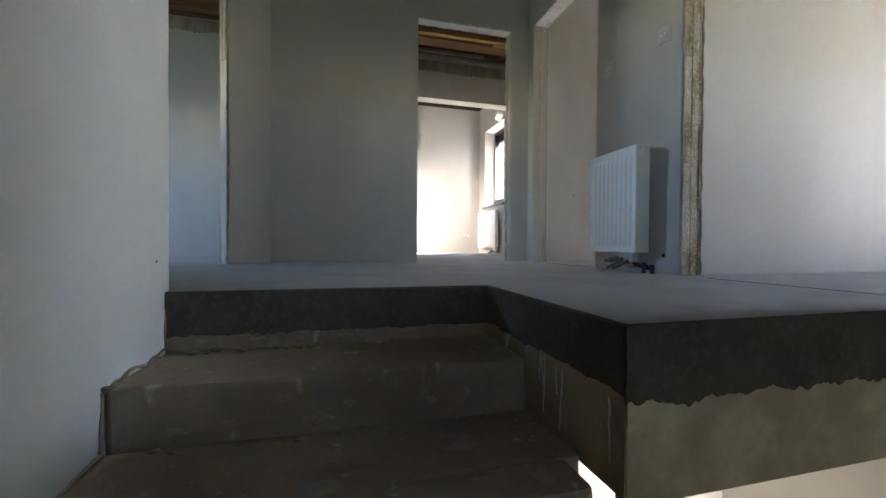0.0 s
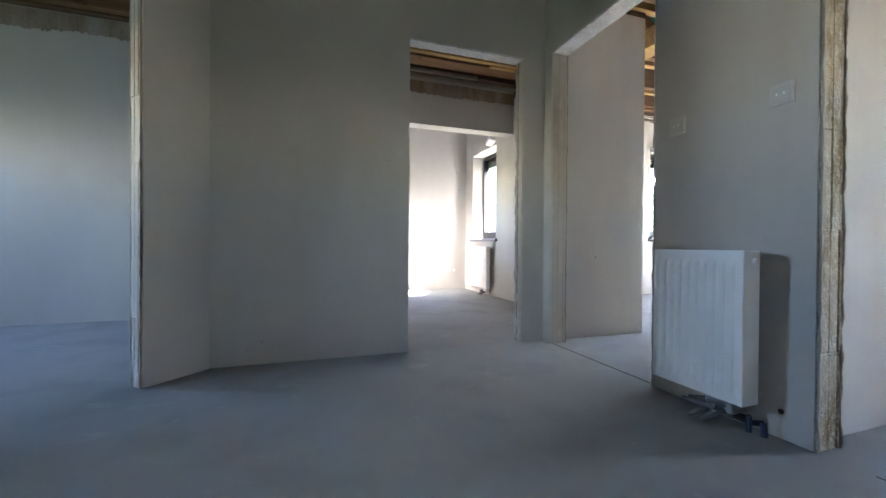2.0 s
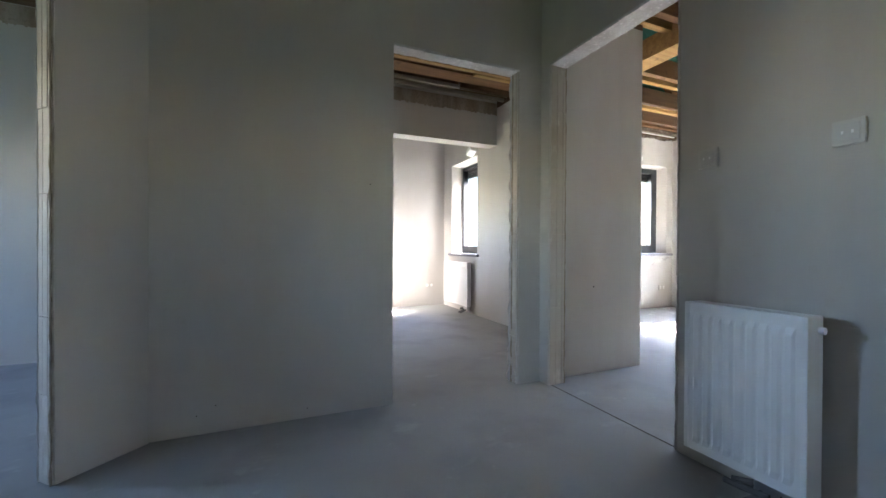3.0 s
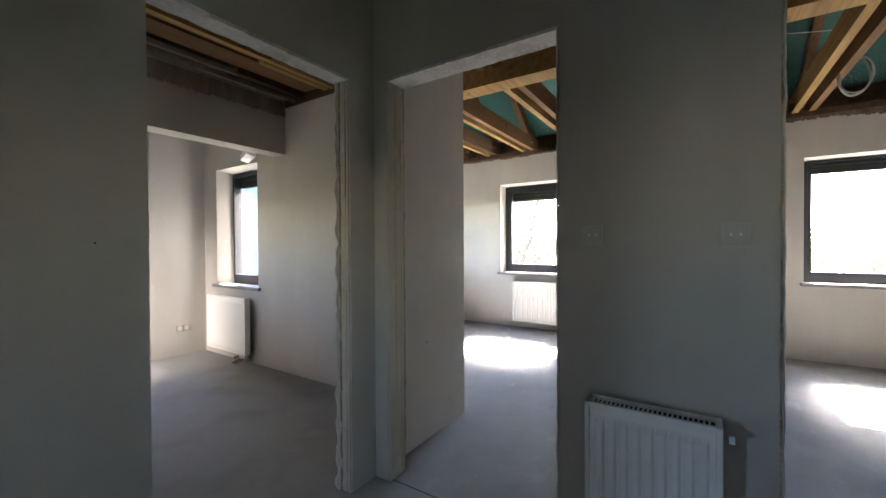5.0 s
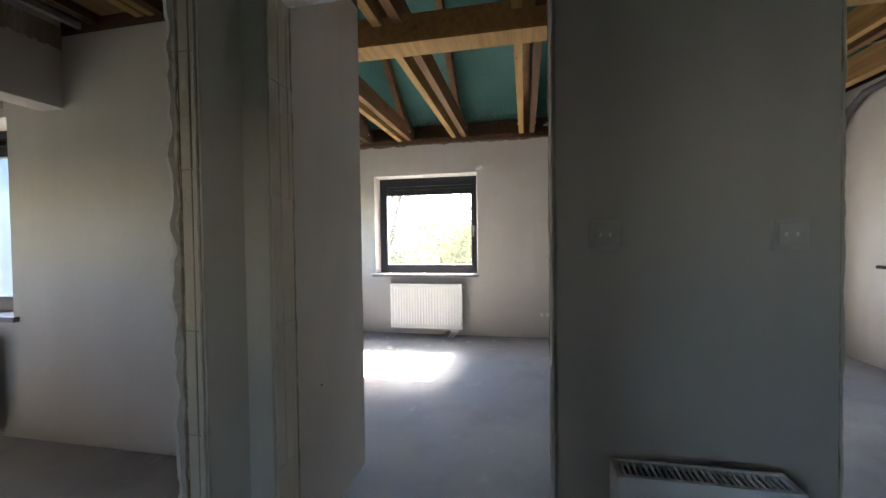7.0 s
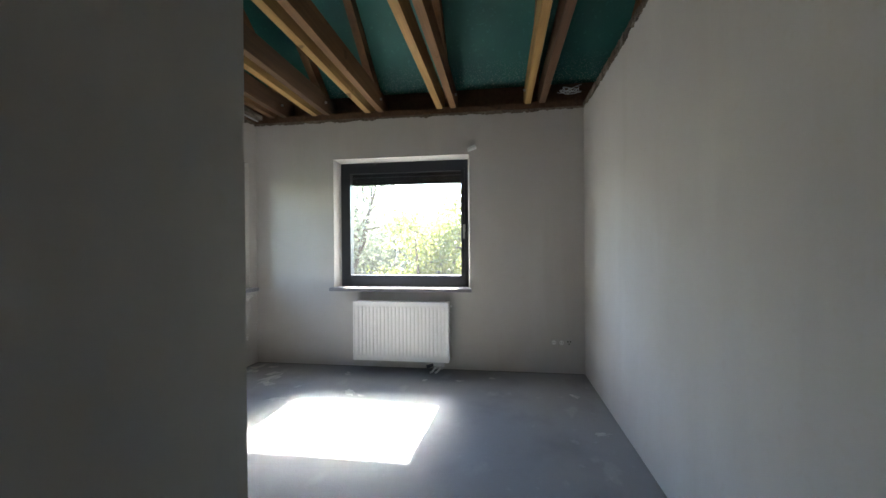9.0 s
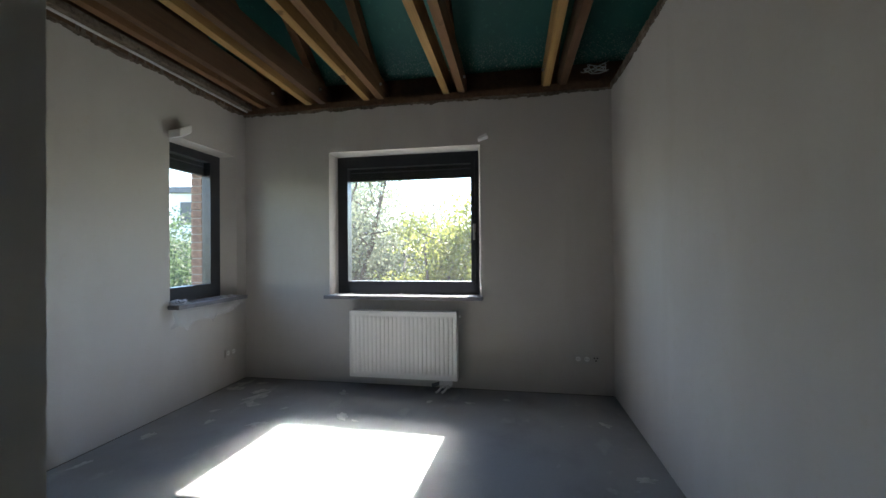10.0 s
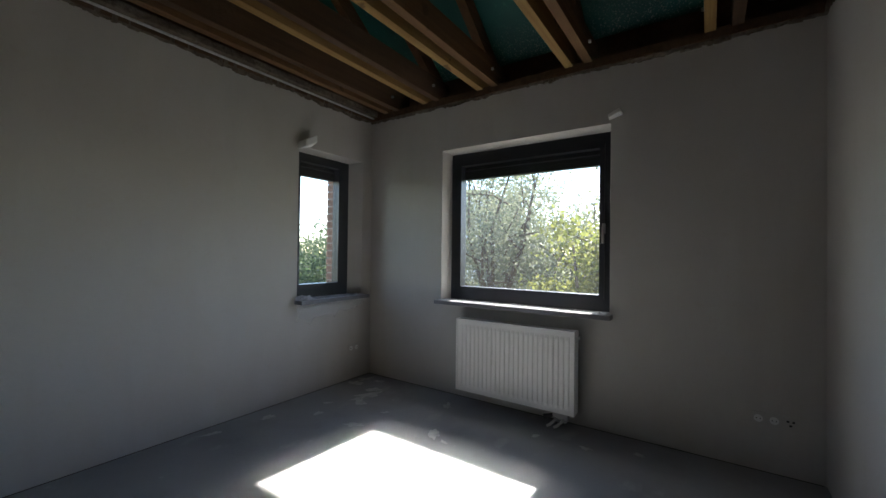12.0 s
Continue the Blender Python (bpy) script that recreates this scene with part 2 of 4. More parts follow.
def setting(name, bm, mat, label, category="wall"):
    return tagged(part(name, bm, mat), label, category, kind="structure")


def thing(name, label, category, at=None, group="", kind=""):
    ob = new(name)
    ob.empty_display_size = 0.1
    if at:
        ob.matrix_basis = at
    return tagged(ob, label, category, group, kind)


def wall_bm(along, a0, a1, t0, t1, z0, z1, openings=()):
    """A wall along 'x' or 'y' from a0 to a1, t0 to t1 thick; openings (a, b, low, high) go right through."""
    aa = sorted({a0, a1, *[o[0] for o in openings], *[o[1] for o in openings]})
    zz = sorted({z0, z1, *[o[2] for o in openings], *[o[3] for o in openings]})
    aa, zz = [a for a in aa if a0 <= a <= a1], [z for z in zz if z0 <= z <= z1]
    bm, made = bmesh.new(), {}

    def vert(a, t, z):
        key = (round(a, 4), round(t, 4), round(z, 4))
        if key not in made:
            made[key] = bm.verts.new((a, t, z) if along == "x" else (t, a, z))
        return made[key]

    def solid(i, j):
        if not (0 <= i < len(aa) - 1 and 0 <= j < len(zz) - 1):
            return False
        a, z = (aa[i] + aa[i + 1]) / 2, (zz[j] + zz[j + 1]) / 2
        return not any(o[0] < a < o[1] and o[2] < z < o[3] for o in openings)

    for i in range(len(aa) - 1):
        for j in range(len(zz) - 1):
            if not solid(i, j):
                continue
            p, q, r, s = aa[i], aa[i + 1], zz[j], zz[j + 1]
            for t in (t0, t1):
                bm.faces.new([vert(p, t, r), vert(q, t, r), vert(q, t, s), vert(p, t, s)])
            for near, e0, e1 in ((solid(i - 1, j), (p, r), (p, s)), (solid(i + 1, j), (q, r), (q, s)), (solid(i, j - 1), (p, r), (q, r)), (solid(i, j + 1), (p, s), (q, s))):
                if not near:
                    bm.faces.new([vert(e0[0], t0, e0[1]), vert(e1[0], t0, e1[1]), vert(e1[0], t1, e1[1]), vert(e0[0], t1, e0[1])])
    return bm


# ---- the plan ----
HN, HE = 3.472, 1.937              # faces of the hall's north and east walls
T, HT = 0.13, 0.10                 # partition thicknesses
BX0, BX1, BY0, BY1 = 2.882, 5.944, 2.076, 5.48   # bedroom
RX, FY, LY = 2.74, 6.95, 5.28     # far room east and north faces, side room north face
TOP, CEIL = 2.565, 2.75
D1, D2, D3 = (0.912, 1.765, 0, 2.065), (2.482, 3.383, 0, 2.10), (0.90, 1.815, 0, 2.10)
WIN_B, WIN_S = (3.176, 4.600, 0.815, 2.155), (5.075, 5.815, 0.815, 2.13)
WIN_T, WIN_O = (0.24, 1.106, 0.815, 2.137), (5.86, 6.675, 0.80, 2.105)
OUT = 0.26                         # outer wall thickness
LAND, SLAB_X, SLAB_Y, WELL_X = 1.575, 0.81, 0.84, -0.24

setting("wall_hall_north", wall_bm("x", -0.25, HE, HN, HN + HT, 0, CEIL, (D1,)), PLASTER, "white plastered hall wall with an unframed doorway")
setting("wall_hall_east", wall_bm("y", -2.2, HN + HT, HE, HE + T, 0, CEIL, (D2, D3)), PLASTER, "white plastered hall wall with two unframed doorways")
setting("wall_passage", wall_bm("x", HE + T, BX0, HN, HN + HT, 0, TOP), PLASTER, "white plastered wall beside the bedroom entrance")
setting("wall_room_divider", wall_bm("y", HN + HT, BY1 + OUT, RX, BX0, 0, TOP), PLASTER, "white plastered wall between two rooms")
setting("wall_bedroom_north", wall_bm("x", BX0, BX1 + OUT, BY1, BY1 + OUT, 0, TOP, (WIN_S,)), PLASTER, "white plastered outer wall with a narrow window")
setting("wall_bedroom_east", wall_bm("y", -0.9, BY1, BX1, BX1 + OUT, 0, TOP, (WIN_B, WIN_T)), PLASTER, "white plastered outer wall with two windows")
setting("wall_bathroom_north", wall_bm("x", HE + T, BX1, 1.855, BY0, 0, TOP), PLASTER, "white plastered wall between bedroom and bathroom")
setting("wall_bathroom_south", wall_bm("x", HE + T, BX1, -0.9, -0.72, 0, CEIL), PLASTER, "white plastered bathroom wall with bundled grey pipes")
setting("wall_far_room_east", wall_bm("y", BY1 + OUT, 7.25, RX, RX + OUT, 0, TOP, (WIN_O,)), PLASTER, "white plastered outer wall with a window")
setting("wall_far_room_north", wall_bm("x", -0.15, RX, FY, 7.25, 0, TOP), PLASTER, "white plastered end wall of a bright room")
setting("wall_far_room_west", wall_bm("y", HN + HT, FY, -0.15, 0.0, 0, CEIL, ((5.85, 6.35, 1.18, 1.78),)), PLASTER, "plain white plastered wall")
setting("wall_left_room_north", wall_bm("x", -4.2, -0.15, LY, LY + 0.26, 0, 2.88), PLASTER, "white plastered wall in blue daylight")
# The opening from y 2.0 to 2.6 is added for the fill lamp.
setting("wall_left_room_west", wall_bm("y", 1.5, 5.75, -4.4, -4.2, 0, 2.88, ((4.55, 5.15, 1.35, 1.95), (2.0, 2.6, 1.05, 1.75))), PLASTER, "plain white plastered wall with a window")
setting("wall_left_room_south", wall_bm("x", -4.2, -0.38, 1.42, 1.60, 0, CEIL), PLASTER, "plain white plastered wall")
setting("wall_stair_west", wall_bm("y", -2.2, 1.60, WELL_X - 0.14, WELL_X, -2.8, CEIL), PLASTER, "plain grey-white plastered wall along the stairs")
# The south wall's opening is assumed; it holds the stair fill lamp.
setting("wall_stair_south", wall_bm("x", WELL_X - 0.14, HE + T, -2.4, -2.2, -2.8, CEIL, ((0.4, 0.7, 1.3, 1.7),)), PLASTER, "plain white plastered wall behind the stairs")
diag = setting("wall_diagonal", wall_bm("x", -2.1, 0.335, 0, 0.09, 0, CEIL, ((-0.9, 0.0, 0, CEIL - 0.1),)), PLASTER, "white plastered slanting wall with an opening")
diag.matrix_basis = pose(-0.468, 3.222, 0, 0, 0, math.degrees(math.atan2(0.238, 0.228)))

# lintel beam crossing the far room
setting("beam_far_room", wall_bm("x", 0.0, RX, 5.385, 5.565, 2.12, 2.67), PLASTER, "white plastered lintel beam across the room", "beam")


# floor with the stairwell, one slab
def floor_bm():
    bm = bmesh.new()
    add_box(bm, -4.4, WELL_X - 0.14, 1.42, LAND, -0.345, 0)
    add_box(bm, -4.4, SLAB_X, LAND, 7.25, -0.345, 0)
    add_box(bm, SLAB_X, BX1 + OUT, SLAB_Y, 7.25, -0.345, 0)
    add_box(bm, HE, BX1 + OUT, -0.9, SLAB_Y, -0.345, 0)
    add_box(bm, HE, 3.4, -2.4, -0.9, -0.345, 0)
    return bm


setting("floor", floor_bm(), SCREED, "bare grey cement screed floor with pale stains", "floor")
setting("ceiling_hall", box_bm(-4.4, HE + T, -2.4, HN + HT, CEIL, CEIL + 0.1), TIMBER_DARK, "dark boarded hall ceiling", "ceiling")
setting("ceiling_left_room", box_bm(-4.4, -0.15, HN + HT, 5.75, 2.88, 2.96), TIMBER_DARK, "dark boarded ceiling over joists", "ceiling")

# lower storey under the stairwell
setting("floor_lower", box_bm(-0.4, 3.4, -2.4, 2.8, -2.9, -2.8), SCREED, "bare grey screed floor of the storey below", "floor")
setting("wall_lower_north", wall_bm("x", WELL_X, 3.2, 2.6, 2.75, -2.8, -0.345), PLASTER, "white plastered wall of the storey below")
setting("wall_lower_east", wall_bm("y", -2.4, 2.75, 3.2, 3.35, -2.8, -0.345), PLASTER, "white plastered wall of the storey below")
setting("wall_lower_well", wall_bm("y", 1.22, 2.6, SLAB_X, SLAB_X + 0.14, -2.8, -0.345), PLASTER, "white plastered wall under the landing")
setting("wall_lower_south", wall_bm("x", HE + T, 3.2, -2.4, -2.2, -2.8, -0.345, ((2.40, 2.86, -1.75, -1.05),)), PLASTER, "white plastered wall of the storey below")

# ---- stairs ----
stairs = thing("stairs", "raw brown-grey concrete stairs with plaster stains", "stairs", kind="structure")
levels = ((LAND, 1.25, -0.18), (1.25, 0.87, -0.325), (0.87, 0.61, -0.52), (0.61, 0.35, -0.71), (0.35, 0.09, -0.90),
          (0.09, -0.17, -1.09), (-0.17, -0.43, -1.28), (-0.43, -0.69, -1.47), (-0.69, -2.2, -1.66))


def worn_step(x1, y0, y1, z):
    """A cast step with a wavering, worn nosing."""
    bm = box_bm(WELL_X, x1, y0, y1, z - 0.24, z, bevel=0.014)
    along = [e for e in bm.edges if abs(e.verts[0].co.x - e.verts[1].co.x) > 0.3]
    bmesh.ops.subdivide_edges(bm, edges=along, cuts=36, use_grid_fill=True)
    for k in bm.verts:
        if k.co.y < y0 + 0.03:
            k.co.y += 0.010 * noise.noise((k.co.x * 4, z * 31, k.co.z * 5)) + 0.004 * noise.noise((k.co.x * 23, z * 9, k.co.z * 20))
        if k.co.z > z - 0.03:
            k.co.z += 0.004 * noise.noise((k.co.x * 7, z * 17, k.co.y * 5)) - 0.004
    return bm


for i, (back, front, z) in enumerate(levels):
    if i == 1:
        part("step", worn_step(SLAB_X, 0.985, back, z), STAIR, stairs)
        part("step_edge", worn_step(SLAB_X - 0.045, front, 0.985, z), STAIR, stairs)
    else:
        part("step", worn_step(SLAB_X - (0.045 if i else 0), front, back if z > -1.6 else LAND - 0.9, z), STAIR, stairs)


# ---- raw jambs, lintels and plaster edges ----
def rough_lip(z0, z1, size, seed, step=0.012):
    """A torn upright plaster edge, about 'size' thick, along z."""
    rnd = random.Random(seed)
    bm, rings = bmesh.new(), []
    n = int((z1 - z0) / step)
    for i in range(n + 1):
        z = z0 + (z1 - z0) * i / n
        r = size * (0.75 + 0.55 * noise.noise((z * 17, seed, 0)) + rnd.uniform(-0.12, 0.12))
        ox, oy = 0.7 * size * noise.noise((z * 11, seed, 5)), 0.9 * size * noise.noise((z * 14, seed, 9))
        rings.append([bm.verts.new((ox + r * math.cos(a), oy + r * math.sin(a), z)) for a in (0.4, 1.7, 2.9, 4.1, 5.3)])
    for a, b in zip(rings, rings[1:]):
        for k in range(5):
            bm.faces.new((a[k], a[(k + 1) % 5], b[(k + 1) % 5], b[k]))
    return bm


def jamb(label, m, depth, height, mat, seed, lips):
    """A raw block jamb: local y runs through the wall, x out into the opening. lips: the y places of torn edges."""
    ob = thing("jamb", label, "door jamb", m, kind="structure")
    rnd = random.Random(seed)
    z = 0.0
    while z < height - 0.02:
        top = min(z + rnd.uniform(0.28, 0.52), height)
        bm = bmesh.new()
        cuts = (0.004, depth * 0.42, depth * 0.78, depth - 0.004)
        for k in range(3):
            out = 0.011 + rnd.uniform(-0.0015, 0.0015)
            add_box(bm, -0.001, out, cuts[k] + 0.0018, cuts[k + 1] - 0.0018, z + 0.0009, top - 0.0009)
        bmesh.ops.bevel(bm, geom=bm.edges[:], offset=0.0012, segments=1, affect="EDGES")
        part("block", bm, mat, ob)
        z = top
    for i, (y, size) in enumerate(lips):
        lip = part("plaster_lip", rough_lip(0.0, height, size, seed + i), RAW_PLASTER if i % 2 else PLASTER, ob, "torn rough plaster edge")
        lip.location = (0.010, y, 0)
    return ob


jamb("raw pale block jamb with torn plaster beside a doorway", pose(D1[1], HN + HT, 0, 0, 0, 180), HT, 2.065, BEAD, 1, ((0.016, 0.017), (0.036, 0.007), (0.094, 0.005)))
jamb("raw pale block jamb with grooves beside a doorway", pose(HE, D2[1], 0, 0, 0, -90), T, 2.10, BEAD, 2, ((0.004, 0.005), (T - 0.004, 0.005)))
BEAD_WARM = material("jamb_blocks_warm", (0.50, 0.44, 0.345), 0.85, spots=(
    (14, 0.42, 0.62, (0.26, 0.18, 0.10), 0.85, (1, 1, 0.35)), (60, 0.5, 0.7, (0.66, 0.61, 0.52), 0.6, ONE)), bump=0.8, bump_scale=80, spec=0.2)
jamb("raw yellowish block jamb with crumbling plaster edge", pose(HE, D3[1], 0, 0, 0, -90), T, 2.10, BEAD_WARM, 3, ((0.006, 0.005), (T - 0.010, 0.008)))
jamb("raw pale block jamb with grooves in the slanting wall", diag.matrix_basis @ pose(0, 0.09, 0, 0, 0, 180), 0.09, CEIL - 0.1, BEAD, 4, ((0.005, 0.006), (0.085, 0.005)))
jamb("raw block jamb with crumbled plaster edge", pose(HE + T, D2[0], 0, 0, 0, 90), T, 2.10, BEAD, 5, ((T - 0.003, 0.006), (0.004, 0.005)))


def lintel(name, along, a0, a1, t0, t1, z, seed):
    """The rough underside of a door head, with uneven edges."""
    rnd, bm, n = random.Random(seed), bmesh.new(), 26
    rows = []
    for i in range(n + 1):
        a = a0 + (a1 - a0) * i / n
        e0, e1, dz = t0 - 0.002 + rnd.uniform(0, 0.003), t1 + 0.002 - rnd.uniform(0, 0.005), rnd.uniform(-0.0015, 0.0015)
        row = [(a, e0, z), (a, e0 + 0.004, z - 0.012 + dz), (a, e1 - 0.004, z - 0.012 + dz), (a, e1, z)]
        rows.append([bm.verts.new(p if along == "x" else (p[1], p[0], p[2])) for p in row])
    for p, q in zip(rows, rows[1:]):
        for k in range(4):
            bm.faces.new((p[k], q[k], q[(k + 1) % 4], p[(k + 1) % 4]))
    bm.faces.new(rows[0]), bm.faces.new(rows[-1])
    return setting(name, bm, LINTEL, "rough pale grey concrete lintel underside", "lintel")


lintel("lintel_door_1", "x", D1[0], D1[1], HN, HN + HT, 2.065, 11)
lintel("lintel_door_2", "y", D2[0], D2[1], HE, HE + T, 2.10, 12)
lintel("lintel_door_3", "y", D3[0], D3[1], HE, HE + T, 2.10, 13)


def fringe(name, along, a0, a1, t, out, z0, z1, seed, label="raw unplastered strip with vertical trowel grooves", mat=None, swing=0.03):
    """A strip of bare wall above the plaster, ragged below, with upright grooves."""
    rnd, bm, a = random.Random(seed), bmesh.new(), a0
    drift = 0.0
    while a < a1:
        w = min(rnd.uniform(0.008, 0.03), a1 - a)
        drift = max(-swing, min(swing, drift + rnd.uniform(-0.008, 0.008)))
        d = out * rnd.uniform(0.5, 1.0)
        spans = (a, a + w), (min(t, t + d), max(t, t + d)), (z0 + drift + rnd.uniform(-0.33, 0.33) * swing, z1)
        if along == "x":
            add_box(bm, *spans[0], *spans[1], *spans[2])
        else:
            add_box(bm, *spans[1], *spans[0], *spans[2])
        a += w
    return setting(name, bm, mat or RAW_PLASTER, label, "trim")


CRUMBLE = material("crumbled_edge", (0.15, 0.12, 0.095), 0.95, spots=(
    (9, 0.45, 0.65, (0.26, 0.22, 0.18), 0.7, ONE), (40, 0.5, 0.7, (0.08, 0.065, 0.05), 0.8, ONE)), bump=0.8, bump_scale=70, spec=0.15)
fringe("trim_far_room", "x", 0.0, RX, 5.385, -0.006, 2.455, 2.62, 21)
fringe("trim_left_room", "x", -4.2, -0.15, LY, -0.006, 2.56, 2.70, 22)
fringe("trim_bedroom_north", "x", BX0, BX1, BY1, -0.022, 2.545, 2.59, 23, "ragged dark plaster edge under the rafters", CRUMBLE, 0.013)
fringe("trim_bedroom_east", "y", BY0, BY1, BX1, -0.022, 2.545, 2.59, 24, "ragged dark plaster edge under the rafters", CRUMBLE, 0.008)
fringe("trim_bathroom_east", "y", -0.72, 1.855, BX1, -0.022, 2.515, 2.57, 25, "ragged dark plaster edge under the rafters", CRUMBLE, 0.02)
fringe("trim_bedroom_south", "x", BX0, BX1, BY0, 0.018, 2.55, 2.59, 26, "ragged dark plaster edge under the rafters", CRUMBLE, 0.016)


# ---- roof timbers ----
def timber(name, spans, mat, label, wear=0.004, group="roof timbers"):
    ob = part(name, box_bm(*spans, bevel=wear), mat)
    return tagged(ob, label, "beam", group)


timber("wall_plate", (BX1 - 0.03, BX1 + 0.12, -0.72, BY1 + 0.1, 2.565, 2.625), TIMBER_DARK, "dark timber wall plate on the outer wall")
timber("wall_plate", (BX0, BX1 - 0.03, BY1 - 0.02, BY1 + 0.1, 2.565, 2.635), TIMBER_DARK, "dark timber wall plate beside plaster")
timber("trim_board", (BX0, BX1 - 0.03, BY1 - 0.10, BY1 - 0.03, 2.595, 2.645), CRUMBLE, "brown mortar-stained board along the wall")
timber("mortar_strip", (BX0, BX1 - 0.03, BY1 - 0.052, BY1 - 0.034, 2.583, 2.5945), LINTEL, "thin pale mortar strip along the wall top", 0.003)
PITCH = math.tan(radians(36))
RAFTER_FOOT = 2.75
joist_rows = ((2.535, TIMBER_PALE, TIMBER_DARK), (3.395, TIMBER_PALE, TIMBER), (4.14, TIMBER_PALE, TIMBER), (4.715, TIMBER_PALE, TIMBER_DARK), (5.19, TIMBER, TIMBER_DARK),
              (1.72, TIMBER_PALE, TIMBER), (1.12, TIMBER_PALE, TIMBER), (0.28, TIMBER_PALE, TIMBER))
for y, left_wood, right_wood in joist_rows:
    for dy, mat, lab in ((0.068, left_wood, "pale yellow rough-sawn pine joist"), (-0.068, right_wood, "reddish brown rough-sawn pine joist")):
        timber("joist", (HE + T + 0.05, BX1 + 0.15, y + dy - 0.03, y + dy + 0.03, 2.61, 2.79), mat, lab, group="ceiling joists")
    bm = bmesh.new()
    v = add_box(bm, 2.1, 6.3, y - 0.034, y + 0.034, 0, 0.16)
    for k in v:
        k.co.z += RAFTER_FOOT - 0.17 + (6.2 - k.co.x) * PITCH
    tagged(part("rafter", bm, TIMBER), "pale brown sloping pine rafter", "beam", "rafters")
    for dy in (-0.102, 0.102):
        bolt = part("bolt", tube_bm(((5.80, y + dy - 0.012, 2.70), (5.80, y + dy + 0.012, 2.70)), 0.012, 8), CHROME)
        tagged(bolt, "steel bolt head through a joist end", "bolt", "joist bolts")
timber("joist", (HE + T + 0.05, BX1 + 0.1, -0.31, -0.21, 2.60, 2.81), TIMBER_MID, "thick pale yellow timber beside the bathroom wall", group="ceiling joists")
timber("purlin", (3.16, 3.32, BY0, BY1, 2.50, 2.665), TIMBER_MID, "heavy brown timber beam carrying the joists")
timber("purlin", (3.16, 3.32, -0.72, 1.855, 2.50, 2.665), TIMBER_MID, "heavy brown timber beam carrying the joists")
# Beam undersides catch light from below; that paleness is put into the board's colour.
for y0, y1 in ((BY0, BY1), (-0.72, 1.855)):
    timber("lit_beam_underside", (3.15, 3.33, y0, y1, 2.485, 2.50), TIMBER_PALE, "timber beam underside with its lit paleness put into the colour", 0.002)
bm = bmesh.new()
v = add_box(bm, 2.0, 6.26, -1.2, 6.1, 0, 0.02)
for k in v:
    k.co.z += RAFTER_FOOT + 0.0 + (6.2 - k.co.x) * PITCH
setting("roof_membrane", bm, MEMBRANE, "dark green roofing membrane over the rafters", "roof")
bm = bmesh.new()
v = add_box(bm, 2.0, 6.26, -1.2, 6.1, 0, 0.05)
for k in v:
    k.co.z += RAFTER_FOOT + 0.06 + (6.2 - k.co.x) * PITCH
setting("roof_slope", bm, ROOF_TILE, "brown tiled pitched roof over the bedroom", "roof")
setting("roof_main", box_bm(-4.8, 2.0, -2.8, 7.6, 3.10, 3.25), ROOF_TILE, "brown roof over the hall and rooms", "roof")
setting("roof_wing", box_bm(2.0, 3.1, 6.1, 7.6, 3.10, 3.25), ROOF_TILE, "brown roof over the far room", "roof")
setting("wall_top_divider", box_bm(RX, BX0, HN, 7.25, TOP, 3.1), TIMBER_DARK, "dark boards above the room divider", "wall")
setting("wall_top_north", box_bm(-0.15, RX, FY, 7.25, TOP, 3.1), TIMBER_DARK, "dark boards above the end wall", "wall")
for y0, y1 in ((BY1 + 0.12, BY1 + 0.16), (-0.90, -0.86)):
    setting("roof_gable", box_bm(2.07, 6.2, y0, y1, CEIL - 0.185, 6.4), TIMBER_DARK, "dark boarded end of the roof space", "wall")
setting("roof_divider", box_bm(HE, HE + T, -0.9, BY1 + 0.12, CEIL, 6.2), TIMBER_DARK, "dark boarded side of the roof space", "wall")
setting("eaves_board", box_bm(BX1 + 0.12, BX1 + 0.15, -0.9, BY1 + OUT, 2.62, 2.84), TIMBER_DARK, "dark boards closing the eaves", "trim")

# far room and left room ceilings
setting("ceiling_far_room", box_bm(-0.15, BX0, HN + HT, 7.25, 2.86, 2.92), TIMBER_DARK, "dark boarded ceiling above joists", "ceiling")
for y, w, z, h, mat, lab in ((4.70, 0.05, 2.605, 0.05, TIMBER_PALE, "pale yellow ceiling batten"), (4.20, 0.06, 2.66, 0.17, TIMBER_DARK, "dark brown ceiling joist of the far room"),
                             (4.75, 0.20, 2.66, 0.03, TIMBER, "orange-brown rough-sawn ceiling board"), (4.97, 0.20, 2.65, 0.03, TIMBER, "orange-brown rough-sawn ceiling board"),
                             (5.30, 0.14, 2.68, 0.10, TIMBER_DARK, "dark brown ceiling joist beside the lintel beam"),
                             (6.1, 0.06, 2.66, 0.18, TIMBER, "brown rough-sawn ceiling joist of the far room"), (6.8, 0.06, 2.66, 0.18, TIMBER, "brown rough-sawn ceiling joist of the far room")):
    timber("joist", (0.0, RX, y - w / 2, y + w / 2, z, z + h), mat, lab, group="far room joists")
DUSTY = material("dusty_rail", (0.30, 0.27, 0.24), 0.8, spots=((8, 0.4, 0.65, (0.20, 0.17, 0.14), 0.8, (0.3, 1, 1)), (40, 0.55, 0.7, (0.42, 0.39, 0.35), 0.6, ONE)), bump=0.3)
for y, z in ((5.14, 2.61), (5.235, 2.59)):
    rail = part("ceiling_rail", box_bm(0.0, RX, y - 0.018, y + 0.018, z, z + 0.04, bevel=0.008), DUSTY)
    tagged(rail, "brownish grey dusty rail under the ceiling", "rail", "ceiling rails")
for y in (5.13, 4.55, 3.95):
    timber("joist", (-4.2, -0.15, y - 0.04, y + 0.04, 2.71, 2.87), TIMBER, "brown ceiling joist in the side room", group="side room joists")
